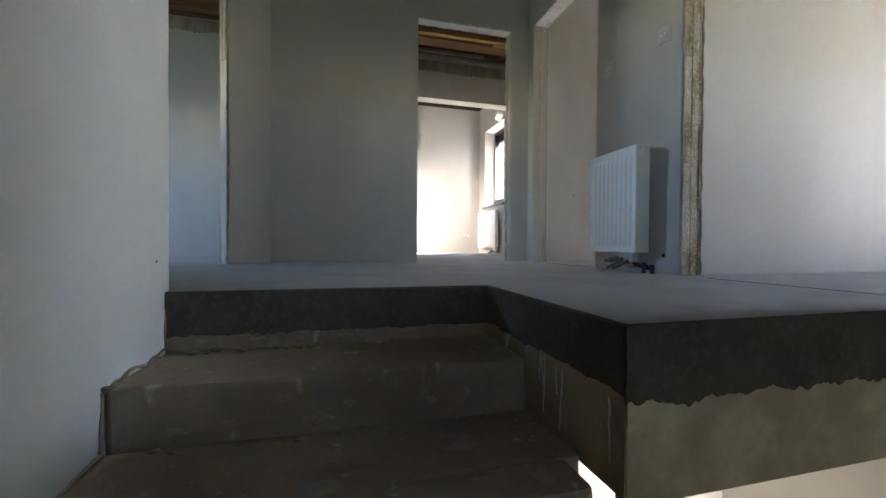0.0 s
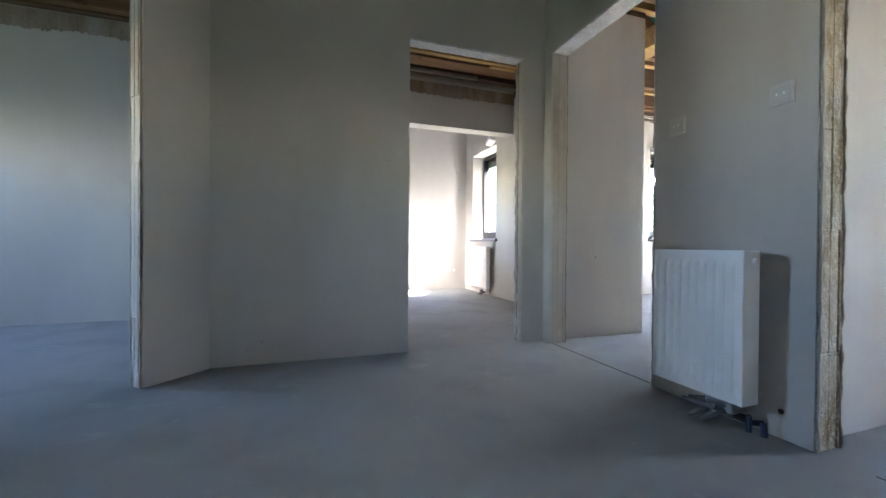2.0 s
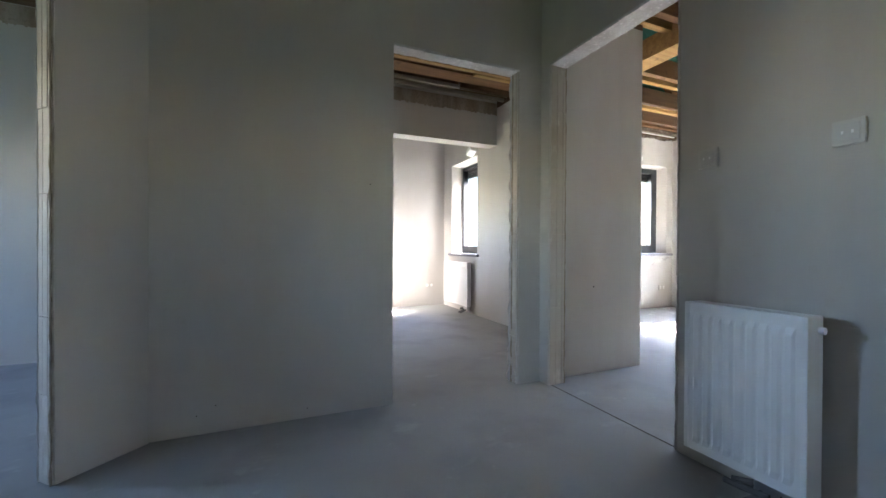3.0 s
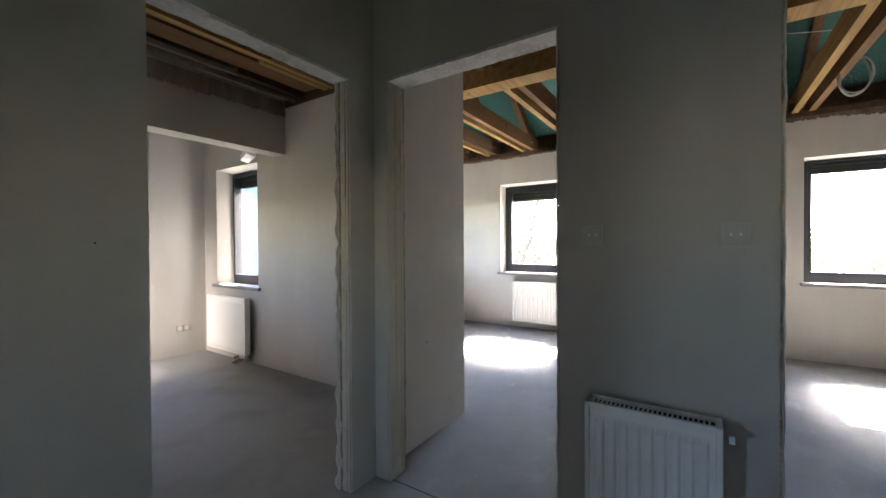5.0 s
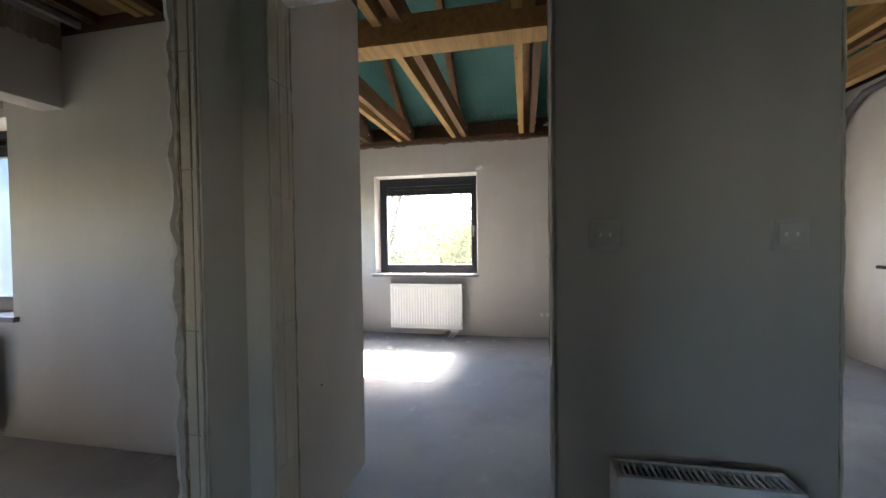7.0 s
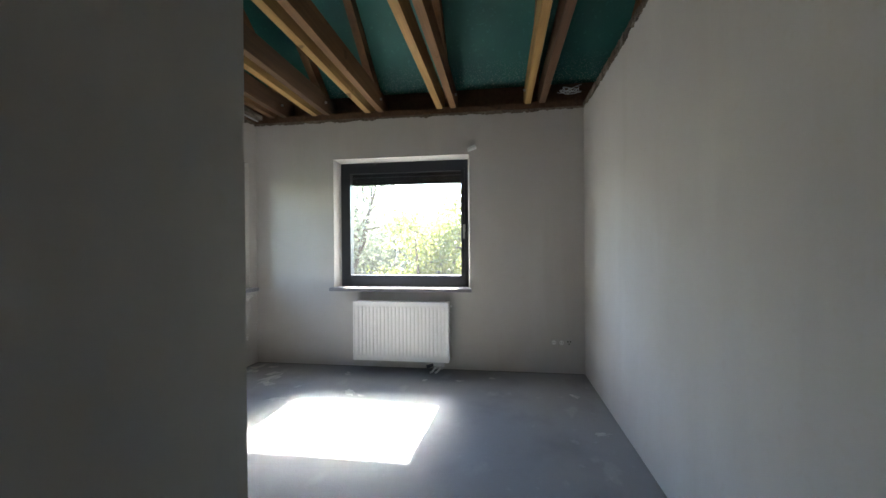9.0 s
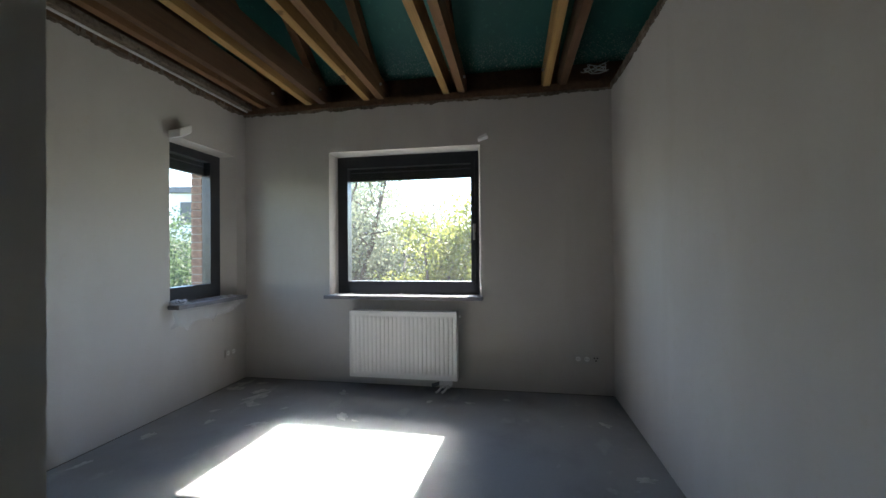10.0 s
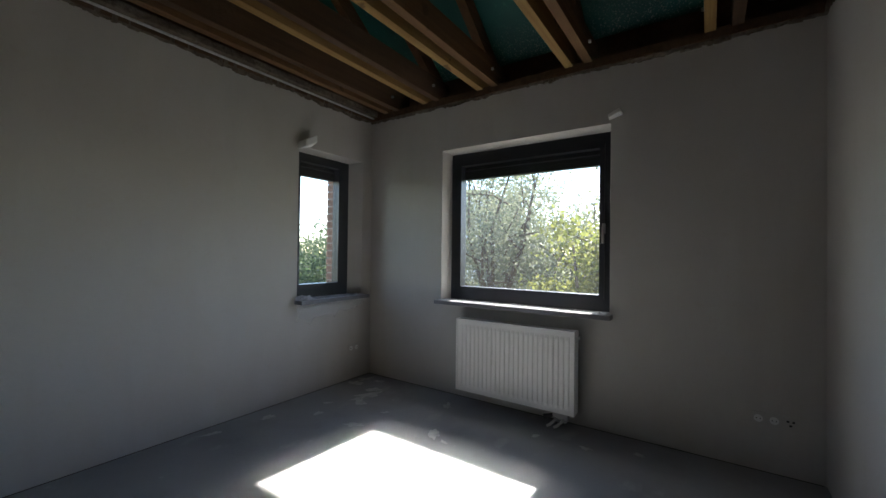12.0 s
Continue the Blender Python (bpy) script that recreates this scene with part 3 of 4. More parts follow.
timber("joist", (-4.2, -0.15, LY - 0.09, LY - 0.01, 2.70, 2.76), TIMBER_DARK, "dark plank along the raw wall top", group="side room joists")


# ---- windows ----
def window(name, at, width, height, glass_l, glass_r, glass_b, glass_t, label, reveal=0.10, edges=(0.012, 0.012, 0.012), sill=(0.03, 0.03, 0.085)):
    """A window in an opening whose lower left inner corner is at; local x to the right seen from inside, y outwards.
    edges: how far the plaster hides the frame at the left, right and top."""
    w = thing(name, label, "window", at, kind="structure")
    y0, y1 = reveal, reveal + 0.075
    el, er, et = edges
    bm = bmesh.new()
    for s in ((el - 0.01, glass_l - 0.035, y0, y1, 0.004, height - et + 0.01), (glass_r + 0.035, width - er + 0.01, y0, y1, 0.004, height - et + 0.01),
              (glass_l - 0.035, glass_r + 0.035, y0, y1, 0.004, glass_b - 0.035), (glass_l - 0.035, glass_r + 0.035, y0, y1, glass_t + 0.14, height - et + 0.01)):
        add_box(bm, *s)
    part("window_frame", bm, ANTHRACITE, w, "anthracite outer frame")
    for a, b in ((0.0, el), (width, width - er)):
        if abs(a - b) > 0.02:
            bm = bmesh.new()
            low = [bm.verts.new(p) for p in ((a, 0.002, 0.002), (b, y0, 0.002), (b, 0.258, 0.002), (a, 0.258, 0.002))]
            top = [bm.verts.new((v.co.x, v.co.y, height - 0.001)) for v in low]
            for k in range(4):
                bm.faces.new((low[k], low[(k + 1) % 4], top[(k + 1) % 4], top[k]))
            bm.faces.new(low), bm.faces.new(top)
            part("reveal", bm, PLASTER, w, "white plastered slanting reveal")
    if et > 0.02:
        bm = bmesh.new()
        left = [bm.verts.new(p) for p in ((0.001, 0.002, height), (0.001, y0, height - et), (0.001, 0.258, height - et), (0.001, 0.258, height))]
        right = [bm.verts.new((width - 0.001, v.co.y, v.co.z)) for v in left]
        for k in range(4):
            bm.faces.new((left[k], left[(k + 1) % 4], right[(k + 1) % 4], right[k]))
        bm.faces.new(left), bm.faces.new(right)
        part("reveal", bm, PLASTER, w, "white plastered reveal")
    bm = bmesh.new()
    for s in ((glass_l - 0.035, glass_l, y0 - 0.012, y1, glass_b - 0.035, glass_t + 0.14), (glass_r, glass_r + 0.035, y0 - 0.012, y1, glass_b - 0.035, glass_t + 0.14),
              (glass_l, glass_r, y0 - 0.012, y1, glass_b - 0.035, glass_b), (glass_l, glass_r, y0 - 0.012, y1, glass_t + 0.115, glass_t + 0.14)):
        add_box(bm, *s)
    part("sash", bm, ANTHRACITE, w, "anthracite sash")
    blind = part("blind", box_bm(glass_l, glass_r, y1 - 0.02, y1 + 0.03, glass_t, glass_t + 0.12, bevel=0.004), BLIND, w, "dark rolled shutter end")
    part("end_bar", box_bm(glass_l + 0.01, glass_r - 0.01, y1 - 0.026, y1 - 0.02, glass_t + 0.075, glass_t + 0.083), PIPE_GREY, blind, "thin grey bar")
    pane = part("pane", box_bm(glass_l, glass_r, y0 + 0.03, y0 + 0.036, glass_b, glass_t + 0.115), GLASS, w)
    pane.visible_shadow = False
    over, drop, proud = sill
    board = part("window_sill", box_bm(-over, width + over, -proud, reveal + 0.0, -0.03, 0.004, bevel=0.004), SILL, w, "grey stone sill with pale dusty foil")
    part("foil", box_bm(0.02, width - 0.02, -proud + 0.02, reveal - 0.002, 0.0035, 0.0065), FOIL, board, "clear dusty protective foil")
    rnd = random.Random(len(name) + int(width * 100))
    for _ in range(7):
        u, v2, s = rnd.uniform(0.0, width), rnd.uniform(-proud + 0.03, reveal - 0.03), rnd.uniform(0.012, 0.03)
        bm = bmesh.new()
        bmesh.ops.create_icosphere(bm, subdivisions=1, radius=s)
        for k in bm.verts:
            k.co = Vector((k.co.x * rnd.uniform(0.8, 1.5), k.co.y, k.co.z * 0.35)) + Vector((u, v2, 0.008))
        part("crumpled_foil", bm, FOIL, board)
    return w


def window_handle(w, x, z, y):
    h = part("handle", box_bm(x - 0.012, x + 0.012, y - 0.014, y, z - 0.03, z + 0.045, bevel=0.004), CHROME, w, "brushed metal window handle")
    part("lever", box_bm(x - 0.009, x + 0.009, y - 0.045, y - 0.028, z - 0.10, z + 0.02, bevel=0.005), CHROME, h)
    part("neck", box_bm(x - 0.007, x + 0.007, y - 0.03, y - 0.013, z - 0.005, z + 0.012), CHROME, h)


wb = window("window_1", pose(BX1, WIN_B[1], WIN_B[2], 0, 0, -90), WIN_B[1] - WIN_B[0], WIN_B[3] - WIN_B[2], 0.15, 1.332, 0.123, 1.085, "large anthracite window with a half-hidden shutter above the radiator", 0.096, (0.045, 0.02, 0.03), (0.02, 0.03, 0.087))
window_handle(wb, 1.364, 0.60, 0.084)
ws = window("window_2", pose(WIN_S[0], BY1, WIN_S[2]), WIN_S[1] - WIN_S[0], WIN_S[3] - WIN_S[2], 0.085, 0.515, 0.125, 1.10, "narrow anthracite window with a protruding stone sill", 0.10, (0.012, 0.095, 0.025), (0.02, 0.03, 0.10))
wt = window("window_3", pose(BX1, WIN_T[1], WIN_T[2], 0, 0, -90), WIN_T[1] - WIN_T[0], WIN_T[3] - WIN_T[2], 0.075, 0.735, 0.115, 1.16, "anthracite bathroom window with a pale reveal", 0.10, (0.02, 0.06, 0.025), (0.03, 0.03, 0.085))
wo = window("window_4", pose(RX, WIN_O[1], WIN_O[2], 0, 0, -90), WIN_O[1] - WIN_O[0], WIN_O[3] - WIN_O[2], 0.13, 0.75, 0.11, 1.11, "anthracite window in a deep white reveal", 0.15, (0.08, 0.012, 0.03), (0.05, 0.03, 0.035))

# plaster lumps left where shutter straps leave the wall above the window corners
for at, lab in ((pose(BX1, 3.165, 2.195, 0, 0, -90), "torn white cable sleeve sticking out of the wall"), (pose(5.13, BY1, 2.145, 0, 0, 0), "torn white cable sleeve sticking out of the wall"),
                (pose(RX, 5.95, 2.16, 0, 0, -90), "torn white cable sleeve sticking out of the wall")):
    bm = box_bm(-0.05, 0.05, -0.07, 0.0, -0.02, 0.025, bevel=0.008)
    for k in bm.verts:
        k.co.z += -0.3 * k.co.y * (1 if k.co.x > 0 else 0.3)
        k.co.x *= 1 + 2.5 * k.co.y
        if at.translation.y > 5:
            k.co *= 1.4
    slim = at.translation.x > 5.9
    for k in bm.verts:
        if slim:
            k.co = Vector((k.co.x * 0.95 + 0.02, k.co.y * 0.7, k.co.z * 0.6))
        else:
            k.co.z += 0.35 * k.co.x
    ob = part("cable_sleeve", bm, WHITE_PLASTIC)
    ob.matrix_basis = at @ pose(0, 0, 0, 0, -16 if slim else 0, 0)
    tagged(ob, lab, "sleeve", "cable sleeves")


# ---- radiators ----
def radiator(at, width, height, depth, ribs, label, gap=0.045):
    """A flat steel radiator: local x along the wall, y out of the wall towards -y, z up from its lower edge."""
    r = thing("radiator", label, "radiator", at, "panel radiators")
    front = -(gap + depth)
    bm = bmesh.new()
    n = ribs * 4
    pad = 0.03
    xs, ds = [0.004, pad * 0.7], [0.0, 0.0]
    pitch = (width - 2 * pad) / ribs
    for i in range(ribs):
        x = pad + i * pitch
        for f, d in ((0.06, 0.0), (0.28, 0.0055), (0.72, 0.0055), (0.94, 0.0)):
            xs.append(x + f * pitch), ds.append(d)
    xs += [width - pad * 0.7, width - 0.004]
    ds += [0.0, 0.0]
    rows = []
    for z, k in ((0.004, 0), (0.035, 0), (0.06, 1), (height - 0.06, 1), (height - 0.035, 0), (height - 0.004, 0)):
        rows.append([bm.verts.new((x, front + 0.008 - d * k, z)) for x, d in zip(xs, ds)])
    for p, q in zip(rows, rows[1:]):
        for i in range(len(xs) - 1):
            bm.faces.new((p[i], p[i + 1], q[i + 1], q[i]))
    add_box(bm, 0.004, width - 0.004, front + 0.010, front + 0.022, 0.004, height - 0.004)
    edge = [(x, front + 0.008, z) for x, z in ((0.004, 0.004), (width - 0.004, 0.004), (width - 0.004, height - 0.004), (0.004, height - 0.004))]
    for p, q in zip(edge, edge[1:] + edge[:1]):
        bm.faces.new([bm.verts.new(c) for c in (p, q, (q[0], front + 0.012, q[2]), (p[0], front + 0.012, p[2]))])
    part("front_panel", bm, ENAMEL, r)
    part("back_panel", box_bm(0.01, width - 0.01, -gap - 0.02, -gap, 0.012, height - 0.02, bevel=0.004), ENAMEL, r)
    for x0 in (-0.001, width - 0.017):
        side = part("side_cover", box_bm(x0, x0 + 0.018, front + 0.004, -gap - 0.001, 0.003, height + 0.004, bevel=0.005), ENAMEL, r)
    part("air_vent", tube_bm(((width + 0.016, front + 0.035, height - 0.035), (width + 0.030, front + 0.035, height - 0.035)), 0.011, 10), ENAMEL, side)
    grille = part("top_grille", box_bm(0.012, width - 0.012, front + 0.016, -gap - 0.018, height - 0.012, height - 0.008), DARK_GAP, r, "dark slotted top grille")
    for y in (front + 0.006, -gap - 0.018):
        part("rim", box_bm(0.012, width - 0.012, y, y + 0.012, height - 0.008, height + 0.004), ENAMEL, grille, "white rim")
    bar = mesh_of("grille_bar", box_bm(0, 0.005, front + 0.018, -gap - 0.018, height - 0.006, height + 0.002), ENAMEL)
    count = int(width / 0.0155)
    for i in range(count):
        ob = new("grille_bar", bar)
        ob.parent = grille
        ob.location.x = 0.02 + i * (width - 0.04) / count
    valve = part("valve", box_bm(width - 0.16, width - 0.05, front + 0.03, front + 0.075, -0.05, 0.004, bevel=0.008), CHROME, r, "metal twin valve block")
    for x in (width - 0.13, width - 0.08):
        part("pipe", tube_bm(((x, front + 0.05, -0.035), (x - 0.01, front + 0.01, -0.055), (x - 0.03, front - 0.02, -0.075), (x - 0.05, front - 0.03, -0.085)), 0.010, 8), WHITE_PLASTIC if width > 0.9 else PIPE_GREY, valve, "plastic pipe sleeve")
        part("pipe", tube_bm(((x, front + 0.05, -0.04), (x, front + 0.05, -0.065), (x, front + 0.08, -0.075), (x, 0.005, -0.075)), 0.009, 8), CHROME, valve)
    part("knob", tube_bm(((width - 0.16, front + 0.045, -0.03), (width - 0.22, front + 0.02, -0.045)), [0.014, 0.017], 10), PIPE_GREY, valve, "grey thermostat stub")
    for x in (0.12, width - 0.14):
        part("bracket", box_bm(x, x + 0.03, -gap, 0.004, height - 0.14, height - 0.02), CHROME, r)
    return r


radiator(pose(BX1, 4.338, 0.105, 0, 0, -90), 0.966, 0.585, 0.108, 24, "white steel panel radiator under the large bedroom window", 0.055)
radiator(pose(HE, 2.355, 0.11, 0, 0, -90), 0.394, 0.578, 0.095, 9, "white steel panel radiator on the hall wall beneath two switches", 0.05)
radiator(pose(RX, 6.698, 0.10, 0, 0, -90), 0.767, 0.587, 0.065, 18, "white steel panel radiator under the far room window", 0.05)


# ---- switches and sockets ----
SWITCH = material("dusty_switch", (0.54, 0.53, 0.50), 0.35, spots=((20, 0.5, 0.8, (0.44, 0.42, 0.39), 0.5, ONE),))

SOCKET = material("dusty_socket", (0.50, 0.485, 0.455), 0.5, spots=((20, 0.5, 0.8, (0.44, 0.42, 0.39), 0.5, ONE),))
ROCKER = material("switch_rocker", (0.52, 0.51, 0.49), 0.3, spots=((20, 0.5, 0.8, (0.58, 0.57, 0.55), 0.5, ONE),))


def switch(at, label):
    s = thing("light_switch", label, "switch", at, "hall switches")
    plate = part("plate", box_bm(-0.04, 0.04, -0.010, 0.002, -0.04, 0.04, bevel=0.003), SWITCH, s)
    rocker = part("rocker", box_bm(-0.028, 0.028, -0.014, -0.009, -0.028, 0.028, bevel=0.002), ROCKER, s, "greyish glossy rocker")
    # Two tiny white boxes paint the glints on the glossy rocker.
    for x in (-0.012, 0.012):
        part("glint", box_bm(x - 0.003, x + 0.003, -0.0155, -0.0135, -0.005, 0.005, bevel=0.001), ENAMEL, rocker, "small painted glint on the rocker")
    return s


switch(pose(HE, 2.356, 1.273, 0, 0, -90), "white square light switch beside the bedroom doorway")
switch(pose(HE, 1.924, 1.268, 0, 0, -90), "white square light switch beside the bathroom doorway")


def sockets(at, n, label, data_last=False):
    s = thing("socket_strip", label, "socket", at, "wall sockets")
    for i in range(n):
        c = (i - (n - 1) / 2) * 0.071
        plate = part("plate", box_bm(c - 0.034, c + 0.034, -0.009, 0.002, -0.037, 0.037, bevel=0.003), SOCKET, s)
        if data_last and i == n - 1:
            for dx, dz in ((-0.012, 0.01), (0.012, 0.01), (0.0, -0.012)):
                part("jack", box_bm(c + dx - 0.006, c + dx + 0.006, -0.011, -0.008, dz - 0.005, dz + 0.005), DARK_GAP, plate, "dark data jack")
        else:
            part("well", tube_bm(((c, -0.0115, 0), (c, -0.008, 0)), 0.021, 16), WHITE_PLASTIC, plate)
            for dx in (-0.009, 0.009):
                part("pin_hole", tube_bm(((c + dx, -0.0125, 0), (c + dx, -0.010, 0)), 0.0032, 8), DARK_GAP, plate)
    return s


sockets(pose(BX1, 2.295, 0.301, 0, 0, -90), 3, "white triple wall socket with a data outlet near the floor", True)
sockets(pose(5.72, BY1, 0.30), 2, "white double wall socket in the bedroom corner")
sockets(pose(2.49, FY, 0.308), 2, "white double wall socket beside the far radiator")


# ---- bathroom: towel rail, chases and pipes ----
towel = thing("towel_radiator", "white ladder towel radiator on the bathroom wall", "radiator", pose(BX1, 0.07, 1.08, 0, 0, -90))
for x in (0.0, 0.435):
    part("post", box_bm(x - 0.018, x + 0.018, -0.075, -0.045, 0, 1.0, bevel=0.006), ENAMEL, towel)
for z in (0.03, 0.075, 0.125, 0.175, 0.345, 0.39, 0.44, 0.49, 0.665, 0.71, 0.755, 0.80, 0.925, 0.97):
    part("rung", tube_bm(((0.0, -0.062, z), (0.435, -0.062, z)), 0.011, 8), ENAMEL, towel)
for x in (0.04, 0.395):
    for z in (0.28, 0.84):
        part("bracket", tube_bm(((x, -0.045, z), (x, 0.004, z)), 0.012, 8), ENAMEL, towel)
bm = box_bm(-0.11, 0.475, -0.006, 0.004, -0.055, 0.0)
bmesh.ops.subdivide_edges(bm, edges=[e for e in bm.edges if abs(e.verts[0].co.x - e.verts[1].co.x) > 0.3], cuts=40, use_grid_fill=True)
for k in bm.verts:
    k.co.z += 0.016 * noise.noise((k.co.x * 19, 4, 0 if k.co.z > -0.03 else 7)) + 0.008 * noise.noise((k.co.x * 60, 1, 0 if k.co.z > -0.03 else 7))
chase = part("wall_chase", bm, RUST)
chase.matrix_basis = pose(BX1, 0.07, 1.06, 0, 0, -90)
tagged(chase, "rust-red open wall chase with pipe ends below the towel radiator", "wall chase")
for x in (0.05, 0.38):
    stub = part("pipe_stub", tube_bm(((x, 0.0, -0.03), (x, -0.045, -0.03), (x + 0.03, -0.05, -0.03)), 0.012, 8), CHROME)
    stub.matrix_basis = pose(BX1, 0.07, 1.06, 0, 0, -90)
    tagged(stub, "bare metal pipe end in an open chase", "pipe", "pipe stubs")
spout = part("conduit", tube_bm(((BX1 - 0.01, -0.335, 2.60), (BX1 - 0.01, -0.335, 2.31), (BX1 - 0.03, -0.31, 2.26), (BX1 - 0.06, -0.26, 2.25)), 0.014, 8), RUST)
tagged(spout, "rusty brown conduit hanging down the wall", "conduit")
for pts, rad, lab in ((((5.884, -0.635, 0), (5.884, -0.635, 0.8), (5.884, -0.63, 1.7), (5.884, -0.62, 2.64)), 0.038, "dark grey insulated riser pipe in the bathroom corner"),
                      (((5.71, -0.65, 0), (5.72, -0.655, 0.4), (5.77, -0.66, 0.8), (5.80, -0.66, 1.39), (5.78, -0.66, 1.95), (5.71, -0.66, 2.28), (5.60, -0.66, 2.50), (5.38, -0.665, 2.64), (5.05, -0.67, 2.665), (4.4, -0.67, 2.67)), 0.034, "bent dark grey insulated pipe under the rafters")):
    pipe = thing("insulated_pipe", lab, "pipe", group="insulated pipes")
    part("sleeve", tube_bm(pts, rad, 14), PIPE_GREY, pipe, smooth=True)
    for z in (0.95, 1.86) if rad > 0.036 else (1.45, 2.05):
        k = min(range(len(pts) - 1), key=lambda i: 0 if pts[i][2] <= z <= pts[i + 1][2] else 1)
        f = (z - pts[k][2]) / (pts[k + 1][2] - pts[k][2])
        c = Vector(pts[k]).lerp(Vector(pts[k + 1]), f)
        part("tape", tube_bm((c - Vector((0, 0, 0.006)), c + Vector((0, 0, 0.006))), rad + 0.003, 14), WHITE_PLASTIC, pipe, "white tape band")
tap = thing("standpipe", "grey upright pipe with a black lever tap", "pipe")
part("post", box_bm(5.02, 5.10, -0.71, -0.655, 0, 0.93, bevel=0.01), PIPE_GREY, tap)
part("lever", box_bm(5.03, 5.24, -0.695, -0.655, 0.945, 0.975, bevel=0.008), DARK_GAP, tap, "black lever")
part("stem", tube_bm(((5.06, -0.68, 0.92), (5.06, -0.68, 0.96)), 0.012, 8), CHROME, tap)


# ---- loose cables in the rafters ----
def cable(points, label, radius=0.004):
    cu = bpy.data.curves.new("cable", "CURVE")
    cu.dimensions, cu.bevel_depth, cu.bevel_resolution = "3D", radius, 2
    sp = cu.splines.new("NURBS")
    sp.points.add(len(points) - 1)
    for p, co in zip(sp.points, points):
        p.co = (*co, 1)
    sp.use_endpoint_u, sp.order_u = True, 3
    cu.materials.append(CABLE)
    return tagged(new("cable", cu), label, "cable", "loose cables")


rnd = random.Random(5)
for k in range(3):
    cable([(5.80 + rnd.uniform(-0.08, 0.10), 2.22 + 0.10 * math.cos(i * 0.9 + k) + rnd.uniform(-0.03, 0.03), 2.655 + 0.014 * k + rnd.uniform(-0.005, 0.02)) for i in range(9)], "tangled white cable resting on the wall plate", 0.0035)
cable([(4.9 + 0.05 * math.sin(i), 0.97 + 0.10 * math.cos(i * 0.63), 2.60 + 0.16 * math.sin(i * 0.63)) for i in range(24)], "coil of pale grey cable hanging from a joist", 0.008)
for y0, y1, z in ((-0.4, 1.7, 2.88), (-0.5, 0.9, 2.80), (-0.3, 1.2, 2.95)):
    cable([(4.3 + 0.2 * math.sin(3 * f), y0 + (y1 - y0) * f, z - 0.08 * math.sin(math.pi * f)) for f in [i / 8 for i in range(9)]], "thin white cable slung between rafters")

# ---- outside ----
bm = bmesh.new()
bmesh.ops.create_grid(bm, x_segments=60, y_segments=60, size=600)
for k in bm.verts:
    k.co.z = -3.3
tagged(part("ground", bm, GRASS), "rough green garden ground", "ground", kind="structure")

# outer brick leaf round the openings
setting("brick_leaf_north", wall_bm("x", 2.87, BX1 + OUT + 0.13, BY1 + OUT, BY1 + OUT + 0.12, -3.3, 2.7, ((5.02, 5.70, 0.78, 2.12),)), MORTAR, "mortar bed of the outer brick leaf")
brick_wall = thing("brick_reveal", "weathered red brick window reveal with pale joints", "brickwork", kind="structure")
me = mesh_of("brick", box_bm(0, 0.018, 0, 0.112, 0, 0.063, bevel=0.004), BRICK)
for i in range(17):
    b = new("brick", me)
    b.parent = brick_wall
    b.location = (5.70 - 0.016, BY1 + OUT + 0.004, 0.80 + i * 0.075)


def limb(bm, a, b, r0, r1, rnd):
    mid = a.lerp(b, 0.5) + Vector((rnd.uniform(-1, 1), rnd.uniform(-1, 1), rnd.uniform(-0.3, 0.6))) * (b - a).length * 0.10
    tube_bm((a, mid, b), [r0, (r0 + r1) / 2, r1], 6, bm)
    return mid


def tree(x, y, height, spread, leaf, seed, leaves, size, label, base=-3.3):
    rnd = random.Random(seed)
    t = thing("tree", label, "tree", pose(x, y, base), "garden trees")
    wood_bm, tips = bmesh.new(), []
    fork = Vector((rnd.uniform(-0.2, 0.2), rnd.uniform(-0.2, 0.2), height * 0.32))
    limb(wood_bm, Vector((0, 0, 0)), fork, 0.16, 0.12, rnd)
    for i in range(9):
        a, up = i * 2.4 + rnd.uniform(-0.4, 0.4), rnd.uniform(0.35, 1.0)
        end = fork + Vector((math.cos(a) * spread * rnd.uniform(0.45, 0.9) * (1.25 - up * 0.7), math.sin(a) * spread * rnd.uniform(0.45, 0.9) * (1.25 - up * 0.7), height * 0.64 * up))
        limb(wood_bm, fork - Vector((0, 0, rnd.uniform(0, 0.3))), end, 0.075, 0.018, rnd)
        tips.append((end, 0.55))
        for j in range(5):
            p = fork.lerp(end, rnd.uniform(0.35, 0.95))
            q = p + Vector((rnd.gauss(0, 0.45), rnd.gauss(0, 0.45), rnd.gauss(0.25, 0.4))) * spread * 0.55
            limb(wood_bm, p, q, 0.028, 0.007, rnd)
            tips.append((q, 0.42))
    part("trunk", wood_bm, BARK, t, smooth=True)
    verts, faces = [], []
    for i in range(leaves):
        c, rr = tips[rnd.randrange(len(tips))]
        p = c + Vector((rnd.gauss(0, 1), rnd.gauss(0, 1), rnd.gauss(-0.1, 0.8))) * rr * spread * 0.32
        s = size * rnd.uniform(0.6, 1.3)
        n = Vector((rnd.uniform(-1, 1), rnd.uniform(-1, 1), rnd.uniform(0.1, 1))).normalized()
        u = n.cross(Vector((rnd.uniform(-1, 1), rnd.uniform(-1, 1), 0.3))).normalized()
        v3 = n.cross(u)
        k = len(verts)
        verts += [p - u * s * 0.5, p + v3 * s * 0.42 + n * s * 0.1, p + u * s * 0.6, p - v3 * s * 0.42 + n * s * 0.1]
        faces.append((k, k + 1, k + 2, k + 3))
    me = bpy.data.meshes.new("crown")
    me.from_pydata(verts, [], faces)
    me.materials.append(leaf)
    ob = new("crown", me)
    ob.parent = t
    return t


